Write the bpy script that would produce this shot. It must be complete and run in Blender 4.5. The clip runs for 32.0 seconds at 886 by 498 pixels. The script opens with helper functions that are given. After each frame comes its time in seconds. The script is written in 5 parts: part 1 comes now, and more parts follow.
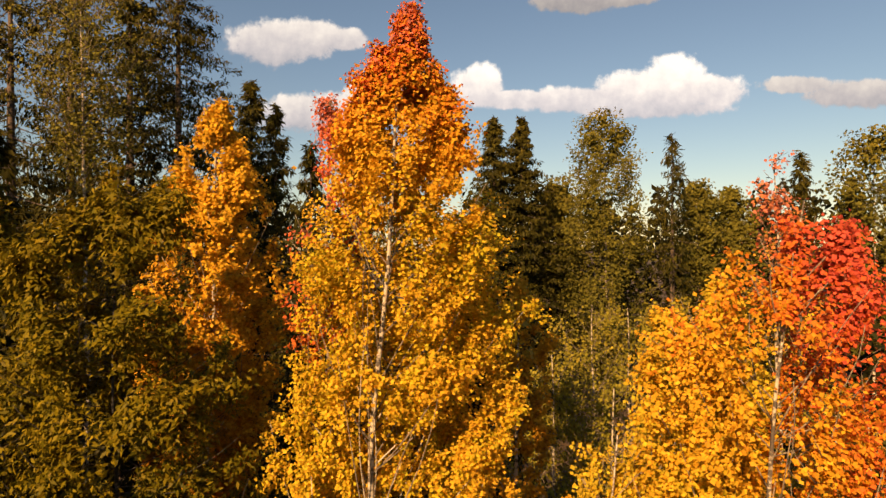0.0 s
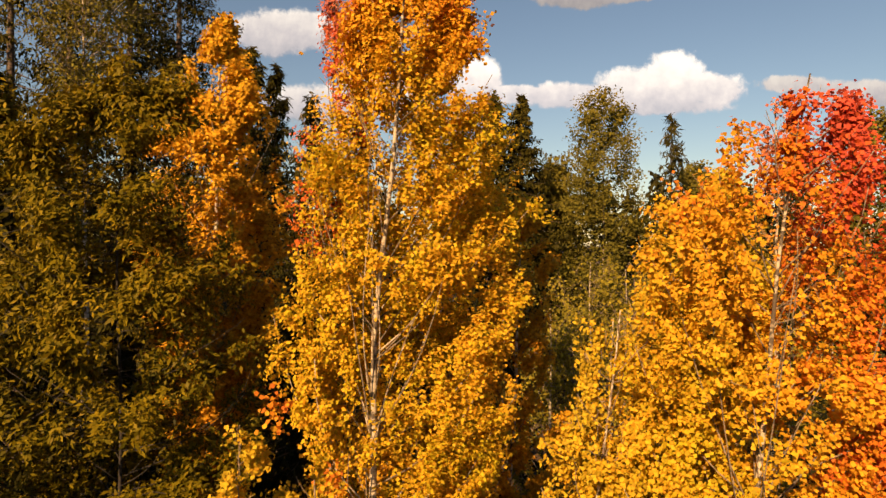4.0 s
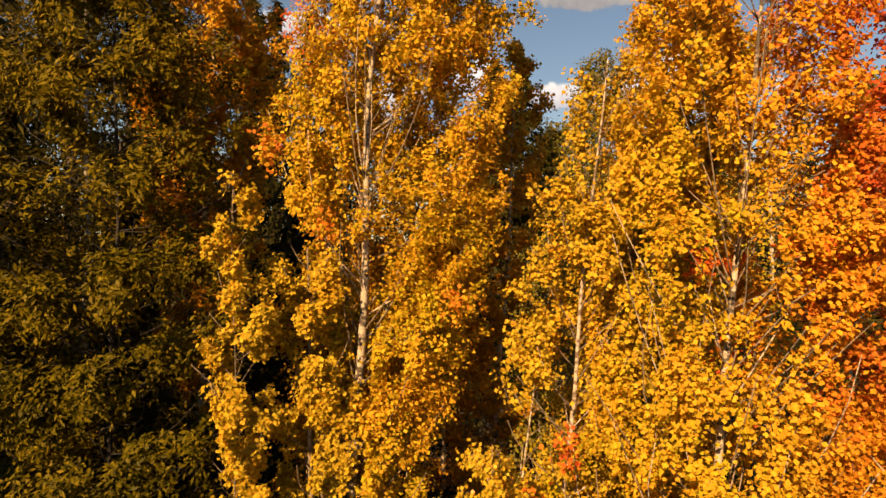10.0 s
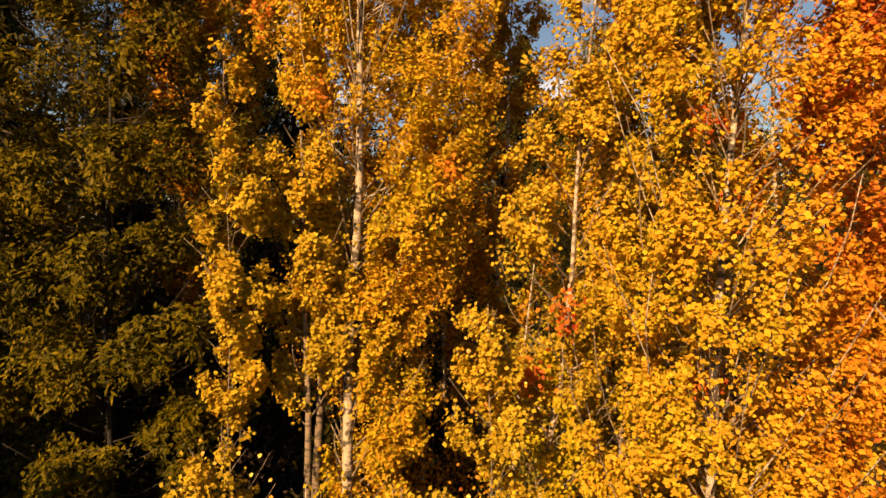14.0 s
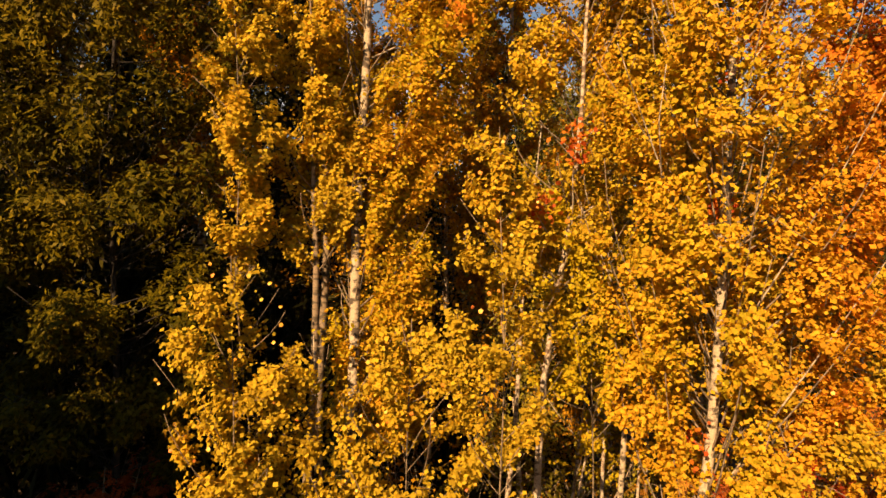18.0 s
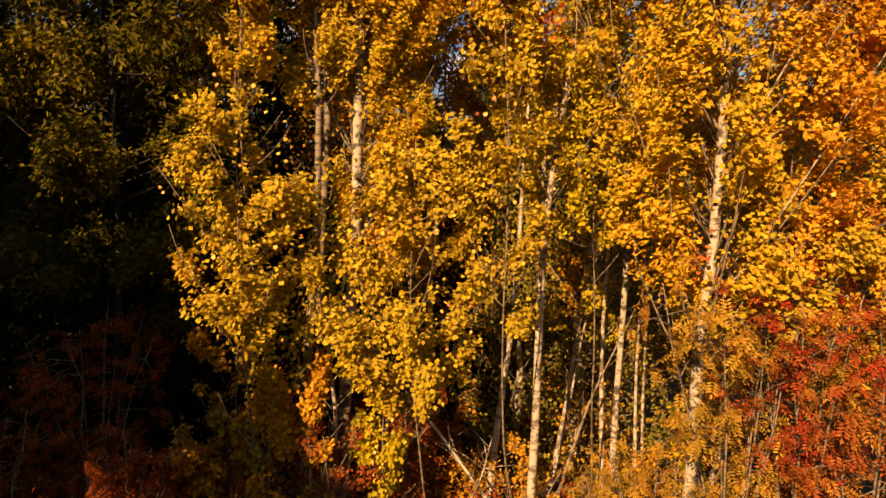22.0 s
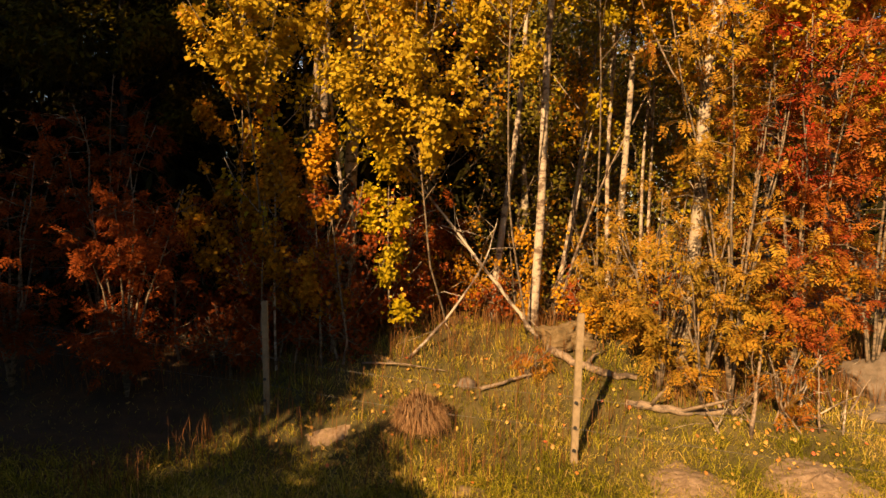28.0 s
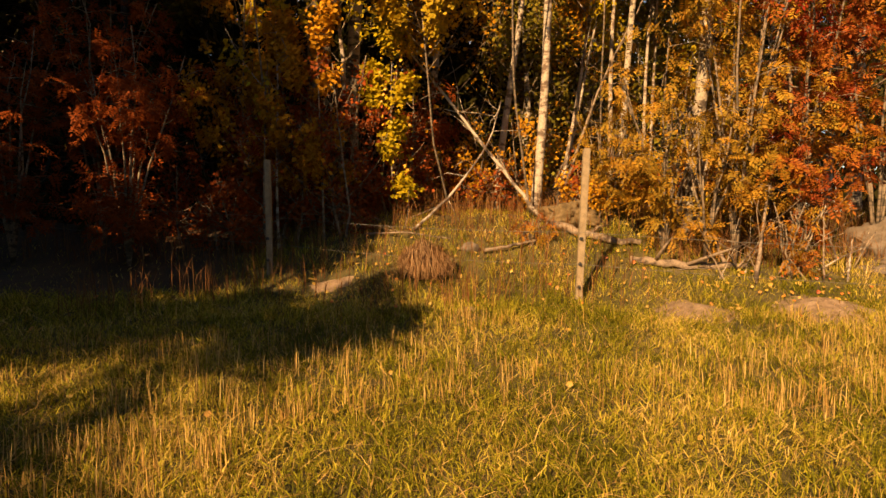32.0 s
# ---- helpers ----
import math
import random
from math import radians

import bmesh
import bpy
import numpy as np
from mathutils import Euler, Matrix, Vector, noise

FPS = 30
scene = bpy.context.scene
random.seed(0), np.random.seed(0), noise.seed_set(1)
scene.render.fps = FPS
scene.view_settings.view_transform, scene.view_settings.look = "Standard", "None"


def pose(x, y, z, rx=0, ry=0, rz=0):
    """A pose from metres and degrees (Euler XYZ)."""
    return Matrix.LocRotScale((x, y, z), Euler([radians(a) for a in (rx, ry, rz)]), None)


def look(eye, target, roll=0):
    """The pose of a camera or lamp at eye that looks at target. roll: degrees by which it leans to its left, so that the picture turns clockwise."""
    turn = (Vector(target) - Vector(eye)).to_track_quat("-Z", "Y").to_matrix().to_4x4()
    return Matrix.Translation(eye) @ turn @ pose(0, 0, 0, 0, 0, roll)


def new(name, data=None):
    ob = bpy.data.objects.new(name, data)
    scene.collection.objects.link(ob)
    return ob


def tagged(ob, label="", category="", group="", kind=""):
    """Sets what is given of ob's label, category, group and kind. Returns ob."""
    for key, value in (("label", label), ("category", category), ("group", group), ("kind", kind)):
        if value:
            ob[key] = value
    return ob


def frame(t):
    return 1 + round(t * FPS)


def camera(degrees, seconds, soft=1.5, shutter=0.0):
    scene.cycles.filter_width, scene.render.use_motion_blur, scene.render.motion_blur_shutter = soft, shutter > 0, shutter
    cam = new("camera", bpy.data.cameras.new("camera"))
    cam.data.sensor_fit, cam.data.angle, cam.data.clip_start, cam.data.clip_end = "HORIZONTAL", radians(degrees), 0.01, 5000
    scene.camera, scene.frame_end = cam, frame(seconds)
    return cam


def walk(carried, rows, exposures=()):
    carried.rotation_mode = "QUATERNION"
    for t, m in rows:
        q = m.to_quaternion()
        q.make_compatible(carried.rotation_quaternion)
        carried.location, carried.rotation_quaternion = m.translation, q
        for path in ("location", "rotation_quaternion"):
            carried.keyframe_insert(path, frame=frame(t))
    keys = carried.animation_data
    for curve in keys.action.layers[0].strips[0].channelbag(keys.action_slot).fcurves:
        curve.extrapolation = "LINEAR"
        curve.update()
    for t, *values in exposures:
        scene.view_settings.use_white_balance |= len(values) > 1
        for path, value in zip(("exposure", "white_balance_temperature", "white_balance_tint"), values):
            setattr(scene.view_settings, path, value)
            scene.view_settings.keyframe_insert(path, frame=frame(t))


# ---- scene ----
cam = camera(75.0, 32.0, soft=1.48)
PATH = [
    (0.0, pose(0.113, 0.157, 14.982, 89.86, 0.11, 0.47)),
    (0.5, pose(0.097, 0.168, 14.857, 89.89, 0.07, 0.42)),
    (1.0, pose(0.075, 0.191, 14.690, 89.77, -0.03, 0.37)),
    (1.5, pose(0.064, 0.209, 14.495, 89.71, -0.12, 0.36)),
    (2.0, pose(0.069, 0.211, 14.298, 89.63, -0.22, 0.38)),
    (2.5, pose(0.069, 0.194, 14.132, 89.34, -0.34, 0.39)),
    (4.5, pose(-0.023, 0.094, 13.341, 89.31, -0.82, 0.03)),
    (5.0, pose(-0.044, 0.075, 13.082, 89.14, -0.85, -0.06)),
    (5.5, pose(-0.044, 0.065, 12.804, 89.28, -0.80, -0.04)),
    (6.0, pose(-0.019, 0.060, 12.533, 89.34, -0.77, 0.13)),
    (6.5, pose(0.013, 0.052, 12.310, 89.23, -0.73, 0.31)),
    (7.0, pose(0.036, 0.038, 12.076, 89.26, -0.67, 0.34)),
    (7.5, pose(0.059, 0.018, 11.849, 89.14, -0.67, 0.33)),
    (8.0, pose(0.112, -0.004, 11.555, 89.43, -0.70, 0.54)),
    (8.5, pose(0.206, -0.021, 11.313, 89.48, -0.69, 0.97)),
    (9.0, pose(0.277, -0.029, 11.069, 89.48, -0.67, 1.22)),
    (9.5, pose(0.266, -0.029, 10.819, 89.46, -0.71, 0.96)),
    (10.0, pose(0.201, -0.023, 10.581, 89.51, -0.78, 0.42)),
    (10.5, pose(0.148, -0.018, 10.313, 89.68, -0.79, 0.01)),
    (11.0, pose(0.131, -0.013, 10.083, 89.89, -0.72, -0.14)),
    (11.5, pose(0.140, -0.006, 9.895, 89.94, -0.61, -0.09)),
    (12.0, pose(0.176, 0.006, 9.744, 89.80, -0.51, 0.09)),
    (12.5, pose(0.230, 0.021, 9.603, 89.57, -0.43, 0.36)),
    (13.0, pose(0.272, 0.035, 9.432, 89.40, -0.37, 0.57)),
    (13.5, pose(0.298, 0.046, 9.264, 89.26, -0.29, 0.71)),
    (14.0, pose(0.327, 0.053, 9.081, 89.17, -0.22, 0.84)),
    (14.5, pose(0.320, 0.057, 8.835, 89.15, -0.27, 0.76)),
    (16.5, pose(0.190, 0.058, 7.860, 89.70, -0.34, 0.50)),
    (17.0, pose(0.155, 0.053, 7.615, 89.66, -0.45, 0.26)),
    (17.5, pose(0.146, 0.041, 7.375, 89.50, -0.45, 0.17)),
    (18.0, pose(0.134, 0.029, 7.148, 89.46, -0.37, 0.12)),
    (18.5, pose(0.097, 0.019, 6.908, 89.31, -0.36, -0.08)),
    (19.0, pose(0.056, 0.012, 6.669, 89.28, -0.36, -0.35)),
    (19.5, pose(0.024, 0.005, 6.433, 89.25, -0.34, -0.58)),
    (20.0, pose(0.004, -0.003, 6.168, 89.26, -0.36, -0.71)),
    (20.5, pose(-0.001, -0.011, 5.902, 89.26, -0.41, -0.72)),
    (21.0, pose(0.012, -0.017, 5.644, 89.20, -0.44, -0.62)),
    (21.5, pose(0.027, -0.022, 5.429, 88.85, -0.44, -0.50)),
    (22.0, pose(0.034, -0.023, 5.211, 88.65, -0.43, -0.47)),
    (22.5, pose(0.042, -0.022, 5.004, 88.31, -0.41, -0.49)),
    (23.0, pose(0.053, -0.020, 4.794, 88.11, -0.40, -0.45)),
    (23.5, pose(0.057, -0.018, 4.584, 87.94, -0.40, -0.43)),
    (24.0, pose(0.046, -0.016, 4.360, 87.76, -0.39, -0.54)),
    (24.5, pose(0.017, -0.012, 4.131, 87.71, -0.37, -0.75)),
    (25.0, pose(-0.023, -0.010, 3.926, 87.56, -0.34, -0.97)),
    (25.5, pose(-0.043, -0.017, 3.758, 87.02, -0.33, -1.02)),
    (27.5, pose(0.001, -0.078, 2.743, 87.65, -0.36, -0.34)),
    (28.0, pose(0.028, -0.094, 2.534, 87.48, -0.32, -0.11)),
    (28.5, pose(0.045, -0.108, 2.331, 87.33, -0.28, 0.01)),
    (29.0, pose(0.034, -0.118, 2.152, 87.13, -0.28, -0.02)),
    (29.5, pose(0.011, -0.123, 1.974, 86.93, -0.29, -0.11)),
    (30.0, pose(-0.004, -0.125, 1.782, 86.93, -0.31, -0.18)),
    (30.5, pose(-0.006, -0.126, 1.612, 86.85, -0.33, -0.22)),
    (31.0, pose(-0.009, -0.127, 1.434, 86.88, -0.37, -0.24)),
    (31.5, pose(-0.016, -0.131, 1.250, 86.96, -0.39, -0.25)),
    (32.0, pose(-0.021, -0.138, 1.102, 86.85, -0.40, -0.26)),
]
walk(cam, PATH, [(0, 1.08, 7200, 14), (32, 1.08, 7200, 14)])

# ---- world, sun ----
SUN_FROM = Vector((-0.40, -0.76, 0.52)).normalized()      # towards the sun: low, behind and to one side
world = bpy.data.worlds.new("world")
scene.world = world
world.use_nodes = True
wn, wl = world.node_tree.nodes, world.node_tree.links
sky = wn.new("ShaderNodeTexSky")
sky.sky_type, sky.sun_disc = "NISHITA", False
sky.sun_elevation = math.asin(SUN_FROM.z)
sky.sun_rotation = math.atan2(SUN_FROM.x, SUN_FROM.y) % (2 * math.pi)
sky.altitude, sky.air_density, sky.dust_density, sky.ozone_density = 100, 1.3, 0.05, 1.9
wl.new(sky.outputs[0], wn["Background"].inputs[0])
wn["Background"].inputs[1].default_value = 0.044
sun = new("sun", bpy.data.lights.new("sun", "SUN"))
sun.data.energy, sun.data.angle, sun.data.color = 5.0, radians(0.5), (1.0, 0.67, 0.36)
sun.matrix_world = look(SUN_FROM * 60, (0, 0, 0))


# ---- materials ----
def material(name):
    m = bpy.data.materials.new(name)
    m.use_nodes = True
    n = m.node_tree.nodes
    return m, n, m.node_tree.links, n["Principled BSDF"]


def node(n, kind, **values):
    made = n.new("ShaderNode" + kind)
    for key, value in values.items():
        if key == "op":
            made.operation = value
        else:
            made.inputs[key].default_value = value
    return made


def maths(n, l, op, a, b=None, clamp=False):
    made = n.new("ShaderNodeMath")
    made.operation, made.use_clamp = op, clamp
    for i, v in enumerate((a, b)):
        if v is None:
            continue
        if isinstance(v, (int, float)):
            made.inputs[i].default_value = v
        else:
            l.new(v, made.inputs[i])
    return made.outputs[0]


def ramp(n, l, fac, stops):
    made = n.new("ShaderNodeValToRGB")
    e = made.color_ramp.elements
    while len(e) < len(stops):
        e.new(0.5)
    for i, (p, c) in enumerate(stops):
        e[i].position, e[i].color = p, (*c, 1)
    l.new(fac, made.inputs[0])
    return made.outputs[0]


def noise_of(n, l, scale, detail=3.0, vector=None, rough=0.55):
    made = node(n, "TexNoise", Scale=scale, Detail=detail, Roughness=rough)
    if vector is None:
        geo = n.new("ShaderNodeNewGeometry")
        vector = geo.outputs["Position"]
    l.new(vector, made.inputs["Vector"])
    return made.outputs[0]


def leaf_material(name, stops, low, high, grade, patch, each, thin=0.36, patch_scale=0.9, rough=0.55, across=None):
    """Leaf colour by height on the tree (grade), in patches and leaf by leaf; partly translucent."""
    m, n, l, p = material(name)
    geo = n.new("ShaderNodeNewGeometry")
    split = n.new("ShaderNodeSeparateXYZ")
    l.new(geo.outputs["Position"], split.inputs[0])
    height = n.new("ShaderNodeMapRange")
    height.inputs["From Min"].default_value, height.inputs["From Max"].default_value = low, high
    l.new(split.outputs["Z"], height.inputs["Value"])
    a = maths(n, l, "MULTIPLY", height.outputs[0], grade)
    b = maths(n, l, "MULTIPLY", maths(n, l, "SUBTRACT", noise_of(n, l, patch_scale, 2), 0.5), patch * 2)
    c = maths(n, l, "MULTIPLY", maths(n, l, "SUBTRACT", geo.outputs["Random Per Island"], 0.5), each)
    total = maths(n, l, "ADD", maths(n, l, "ADD", a, b), maths(n, l, "ADD", c, 0.5 - grade / 2 if grade < 0 else 0.12), True)
    if across:
        wide = n.new("ShaderNodeMapRange")
        wide.inputs["From Min"].default_value, wide.inputs["From Max"].default_value = across[0], across[1]
        l.new(split.outputs["X"], wide.inputs["Value"])
        total = maths(n, l, "ADD", total, maths(n, l, "MULTIPLY", wide.outputs[0], across[2]), True)
    colour = ramp(n, l, total, stops)
    # veins and blotches within a leaf
    fine = noise_of(n, l, 60, 2)
    mix = node(n, "MixRGB")
    mix.blend_type = "MULTIPLY"
    mix.inputs[0].default_value = 0.35
    l.new(colour, mix.inputs[1])
    l.new(ramp(n, l, fine, [(0.3, (0.55, 0.5, 0.45)), (0.62, (1.15, 1.12, 1.05))]), mix.inputs[2])
    own = maths(n, l, "FRACT", maths(n, l, "MULTIPLY", geo.outputs["Random Per Island"], 37.7))
    vary = node(n, "MixRGB")
    vary.blend_type = "MULTIPLY"
    vary.inputs[0].default_value = 1.0
    l.new(mix.outputs[0], vary.inputs[1])
    l.new(ramp(n, l, own, [(0.0, (0.68, 0.64, 0.6)), (0.5, (0.93, 0.92, 0.9)), (1.0, (1.12, 1.13, 1.1))]), vary.inputs[2])
    mix = vary
    l.new(mix.outputs[0], p.inputs["Base Color"])
    p.inputs["Roughness"].default_value = rough
    p.inputs["Specular IOR Level"].default_value = 0.05
    t = n.new("ShaderNodeBsdfTranslucent")
    l.new(mix.outputs[0], t.inputs[0])
    both = node(n, "MixShader", Fac=thin)
    l.new(p.outputs[0], both.inputs[1])
    l.new(t.outputs[0], both.inputs[2])
    l.new(both.outputs[0], n["Material Output"].inputs[0])
    return m


def single_leaf(name, stops):
    """For leaves that are objects of their own: one tone each, with blotches."""
    m, n, l, p = material(name)
    info = n.new("ShaderNodeObjectInfo")
    mix = node(n, "MixRGB")
    mix.blend_type = "MULTIPLY"
    mix.inputs[0].default_value = 0.5
    l.new(ramp(n, l, info.outputs["Random"], stops), mix.inputs[1])
    l.new(ramp(n, l, noise_of(n, l, 60, 2), [(0.3, (0.6, 0.55, 0.5)), (0.62, (1.1, 1.1, 1.05))]), mix.inputs[2])
    l.new(mix.outputs[0], p.inputs["Base Color"])
    p.inputs["Roughness"].default_value = 0.5
    return m


def bark_material(name, pale, dark, amount, stretch=6.0, rough=0.85):
    """Bark: pale skin with dark cross marks and a fine upright grain."""
    m, n, l, p = material(name)
    geo = n.new("ShaderNodeNewGeometry")
    mapping = n.new("ShaderNodeMapping")
    mapping.inputs["Scale"].default_value = (2.0, 2.0, stretch)
    l.new(geo.outputs["Position"], mapping.inputs[0])
    marks = noise_of(n, l, 3.0, 4, mapping.outputs[0], 0.65)
    grain = noise_of(n, l, 45, 4)
    c = ramp(n, l, marks, [(0.5 - amount, dark), (0.56 - amount * 0.5, pale), (0.8, [v * 0.8 for v in pale])])
    mix = node(n, "MixRGB")
    mix.blend_type = "MULTIPLY"
    mix.inputs[0].default_value = 0.6
    l.new(c, mix.inputs[1])
    l.new(ramp(n, l, grain, [(0.3, (0.45, 0.42, 0.4)), (0.65, (1.1, 1.1, 1.1))]), mix.inputs[2])
    l.new(mix.outputs[0], p.inputs["Base Color"])
    p.inputs["Roughness"].default_value = rough
    bump = node(n, "Bump", Strength=0.5, Distance=0.01)
    l.new(maths(n, l, "ADD", marks, grain), bump.inputs["Height"])
    l.new(bump.outputs[0], p.inputs["Normal"])
    return m


def mottled(name, stops, scale=8.0, rough=0.9, bump_by=0.02, fine=60.0):
    m, n, l, p = material(name)
    a, b = noise_of(n, l, scale, 5), noise_of(n, l, fine, 4)
    fac = maths(n, l, "ADD", maths(n, l, "MULTIPLY", a, 0.65), maths(n, l, "MULTIPLY", b, 0.35))
    l.new(ramp(n, l, fac, stops), p.inputs["Base Color"])
    p.inputs["Roughness"].default_value = rough
    bump = node(n, "Bump", Strength=0.6, Distance=bump_by)
    l.new(fac, bump.inputs["Height"])
    l.new(bump.outputs[0], p.inputs["Normal"])
    return m


YELLOW, GOLD, ORANGE = (0.70, 0.415, 0.036), (0.68, 0.345, 0.030), (0.63, 0.20, 0.026)
RED, PINK, LIME = (0.62, 0.115, 0.034), (0.66, 0.22, 0.15), (0.50, 0.38, 0.024)
gold_leaf = leaf_material("gold_aspen_leaf", [(0.0, LIME), (0.16, YELLOW), (0.44, GOLD), (0.66, ORANGE), (0.8, RED), (0.92, PINK), (1.0, PINK)], 15.1, 18.6, 0.80, 0.28, 0.36)
amber_leaf = leaf_material("amber_aspen_leaf", [(0.0, (0.46, 0.22, 0.014)), (0.2, GOLD), (0.4, YELLOW), (0.65, GOLD), (0.88, ORANGE), (1.0, RED)], 11.0, 18.8, 0.36, 0.25, 0.3)
red_leaf = leaf_material("red_aspen_leaf", [(0.0, LIME), (0.14, YELLOW), (0.42, GOLD), (0.6, ORANGE), (0.82, RED), (1.0, (0.60, 0.10, 0.06))], 11.8, 15.6, 0.52, 0.28, 0.36, across=(3.3, 4.3, 0.38))
blaze_leaf = leaf_material("blaze_aspen_leaf", [(0.0, YELLOW), (0.2, GOLD), (0.45, ORANGE), (0.7, RED), (1.0, (0.52, 0.07, 0.05))], 6.5, 14.5, 0.7, 0.36, 0.26)
yellow_leaf = leaf_material("yellow_aspen_leaf", [(0.0, (0.48, 0.33, 0.03)), (0.2, (0.58, 0.42, 0.035)), (0.45, (0.70, 0.41, 0.035)), (0.75, GOLD), (0.94, ORANGE), (1.0, RED)], 4.0, 14.0, 0.2, 0.42, 0.5)
lemon_leaf = leaf_material("lemon_leaf", [(0.0, (0.40, 0.31, 0.018)), (0.25, (0.58, 0.43, 0.022)), (0.5, YELLOW), (0.85, GOLD), (1.0, ORANGE)], 3.0, 9.0, 0.1, 0.3, 0.4)
blush_leaf = leaf_material("blush_aspen_leaf", [(0.0, (0.30, 0.24, 0.03)), (0.3, LIME), (0.5, GOLD), (0.72, (0.5, 0.16, 0.07)), (1.0, PINK)], 10.0, 17.0, 0.8, 0.2, 0.25, thin=0.3)
pink_leaf = leaf_material("pink_aspen_leaf", [(0.0, ORANGE), (0.4, RED), (0.75, PINK), (1.0, (0.6, 0.2, 0.16))], 13.0, 17.5, 0.6, 0.2, 0.3)
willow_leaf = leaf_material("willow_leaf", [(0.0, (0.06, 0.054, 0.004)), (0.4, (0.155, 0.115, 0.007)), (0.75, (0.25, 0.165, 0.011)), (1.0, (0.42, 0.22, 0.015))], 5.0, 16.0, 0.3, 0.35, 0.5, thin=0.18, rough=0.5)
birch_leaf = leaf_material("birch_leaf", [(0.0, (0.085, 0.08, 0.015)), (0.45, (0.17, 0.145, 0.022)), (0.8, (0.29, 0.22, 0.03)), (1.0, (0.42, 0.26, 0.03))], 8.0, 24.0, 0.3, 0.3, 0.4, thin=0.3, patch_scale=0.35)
olive_leaf = leaf_material("olive_leaf", [(0.0, (0.18, 0.16, 0.022)), (0.5, (0.34, 0.26, 0.03)), (1.0, (0.52, 0.33, 0.03))], 5.0, 13.0, 0.1, 0.35, 0.4, thin=0.3)
OCHRE = [(0.0, (0.26, 0.18, 0.02)), (0.2, (0.42, 0.20, 0.022)), (0.42, (0.38, 0.125, 0.024)), (0.62, (0.30, 0.075, 0.022)), (0.82, (0.36, 0.045, 0.018)), (1.0, (0.46, 0.035, 0.016))]
rust_leaf = leaf_material("rust_rowan_leaf", OCHRE, 0.0, 6.0, 0.5, 0.8, 0.2, thin=0.2, patch_scale=2.2)
amber_rowan_leaf = leaf_material("amber_rowan_leaf", [(0.0, (0.30, 0.20, 0.03)), (0.3, (0.47, 0.25, 0.032)), (0.6, (0.43, 0.165, 0.03)), (0.82, (0.34, 0.085, 0.024)), (1.0, (0.40, 0.05, 0.02))], 1.0, 9.0, 0.3, 0.6, 0.3, thin=0.2, patch_scale=2.2)
red_rowan_leaf = leaf_material("red_rowan_leaf", OCHRE, -2.0, 5.0, 0.6, 0.75, 0.2, thin=0.2, patch_scale=2.2)
dusk_leaf = leaf_material("russet_leaf", [(0.0, (0.24, 0.06, 0.016)), (0.5, (0.45, 0.10, 0.02)), (1.0, (0.60, 0.16, 0.022))], 1.0, 5.0, 0.1, 0.35, 0.4, thin=0.3)
# painted light: darkest stop for shaded needles, palest for sunlit tips, rising with height
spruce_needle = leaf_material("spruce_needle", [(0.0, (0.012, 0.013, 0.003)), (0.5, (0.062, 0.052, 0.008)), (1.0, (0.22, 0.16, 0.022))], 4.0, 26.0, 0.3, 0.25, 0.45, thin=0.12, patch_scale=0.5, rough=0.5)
accent_leaf = leaf_material("red_accent_leaf", [(0.0, ORANGE), (0.4, RED), (1.0, (0.56, 0.07, 0.03))], 0, 20, 0.0, 0.2, 0.8)
ember_leaf = leaf_material("ember_leaf", [(0.0, GOLD), (0.4, ORANGE), (1.0, RED)], 0, 20, 0.0, 0.3, 0.8)
twig_bark = bark_material("twig_bark", (0.27, 0.20, 0.125), (0.09, 0.07, 0.045), 0.06)
aspen_bark = bark_material("aspen_bark", (0.50, 0.41, 0.28), (0.08, 0.06, 0.04), 0.06, 3.5)
birch_bark = bark_material("birch_bark", (0.52, 0.43, 0.31), (0.16, 0.11, 0.07), 0.07, 3.5)
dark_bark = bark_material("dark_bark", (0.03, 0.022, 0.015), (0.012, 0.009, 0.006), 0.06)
spruce_bark = bark_material("spruce_bark", (0.13, 0.085, 0.055), (0.04, 0.028, 0.02), 0.05)
dead_wood = bark_material("dead_wood", (0.30, 0.22, 0.14), (0.08, 0.055, 0.035), 0.08, 2.0)
hay = leaf_material("hay", [(0.0, (0.30, 0.16, 0.075)), (0.5, (0.50, 0.32, 0.16)), (1.0, (0.70, 0.49, 0.28))], 0.0, 1.0, 0.1, 0.2, 0.7, thin=0.15)
pale_wood = bark_material("pale_dead_wood", (0.50, 0.42, 0.31), (0.14, 0.10, 0.07), 0.06, 2.0)
post_wood = mottled("weathered_post_wood", [(0.25, (0.14, 0.10, 0.055)), (0.55, (0.31, 0.23, 0.13)), (0.8, (0.40, 0.31, 0.19))], 14, 0.85, 0.004, 120)
grass_blade = leaf_material("grass_blade", [(0.0, (0.14, 0.14, 0.013)), (0.24, (0.39, 0.355, 0.03)), (0.52, (0.60, 0.475, 0.07)), (0.75, (0.78, 0.56, 0.17)), (1.0, (0.90, 0.68, 0.36))], 0.0, 1.5, 0.15, 0.85, 0.8, thin=0.3, patch_scale=1.3)
straw = leaf_material("straw", [(0.0, (0.46, 0.28, 0.08)), (0.5, (0.76, 0.54, 0.20)), (1.0, (0.92, 0.70, 0.36))], 0.0, 1.0, 0.1, 0.2, 0.6, thin=0.2)
dry_stalk = leaf_material("dry_stalk", [(0.0, (0.16, 0.07, 0.025)), (0.5, (0.30, 0.16, 0.06)), (1.0, (0.48, 0.34, 0.15))], 0.0, 2.0, 0.1, 0.25, 0.6, thin=0.15)
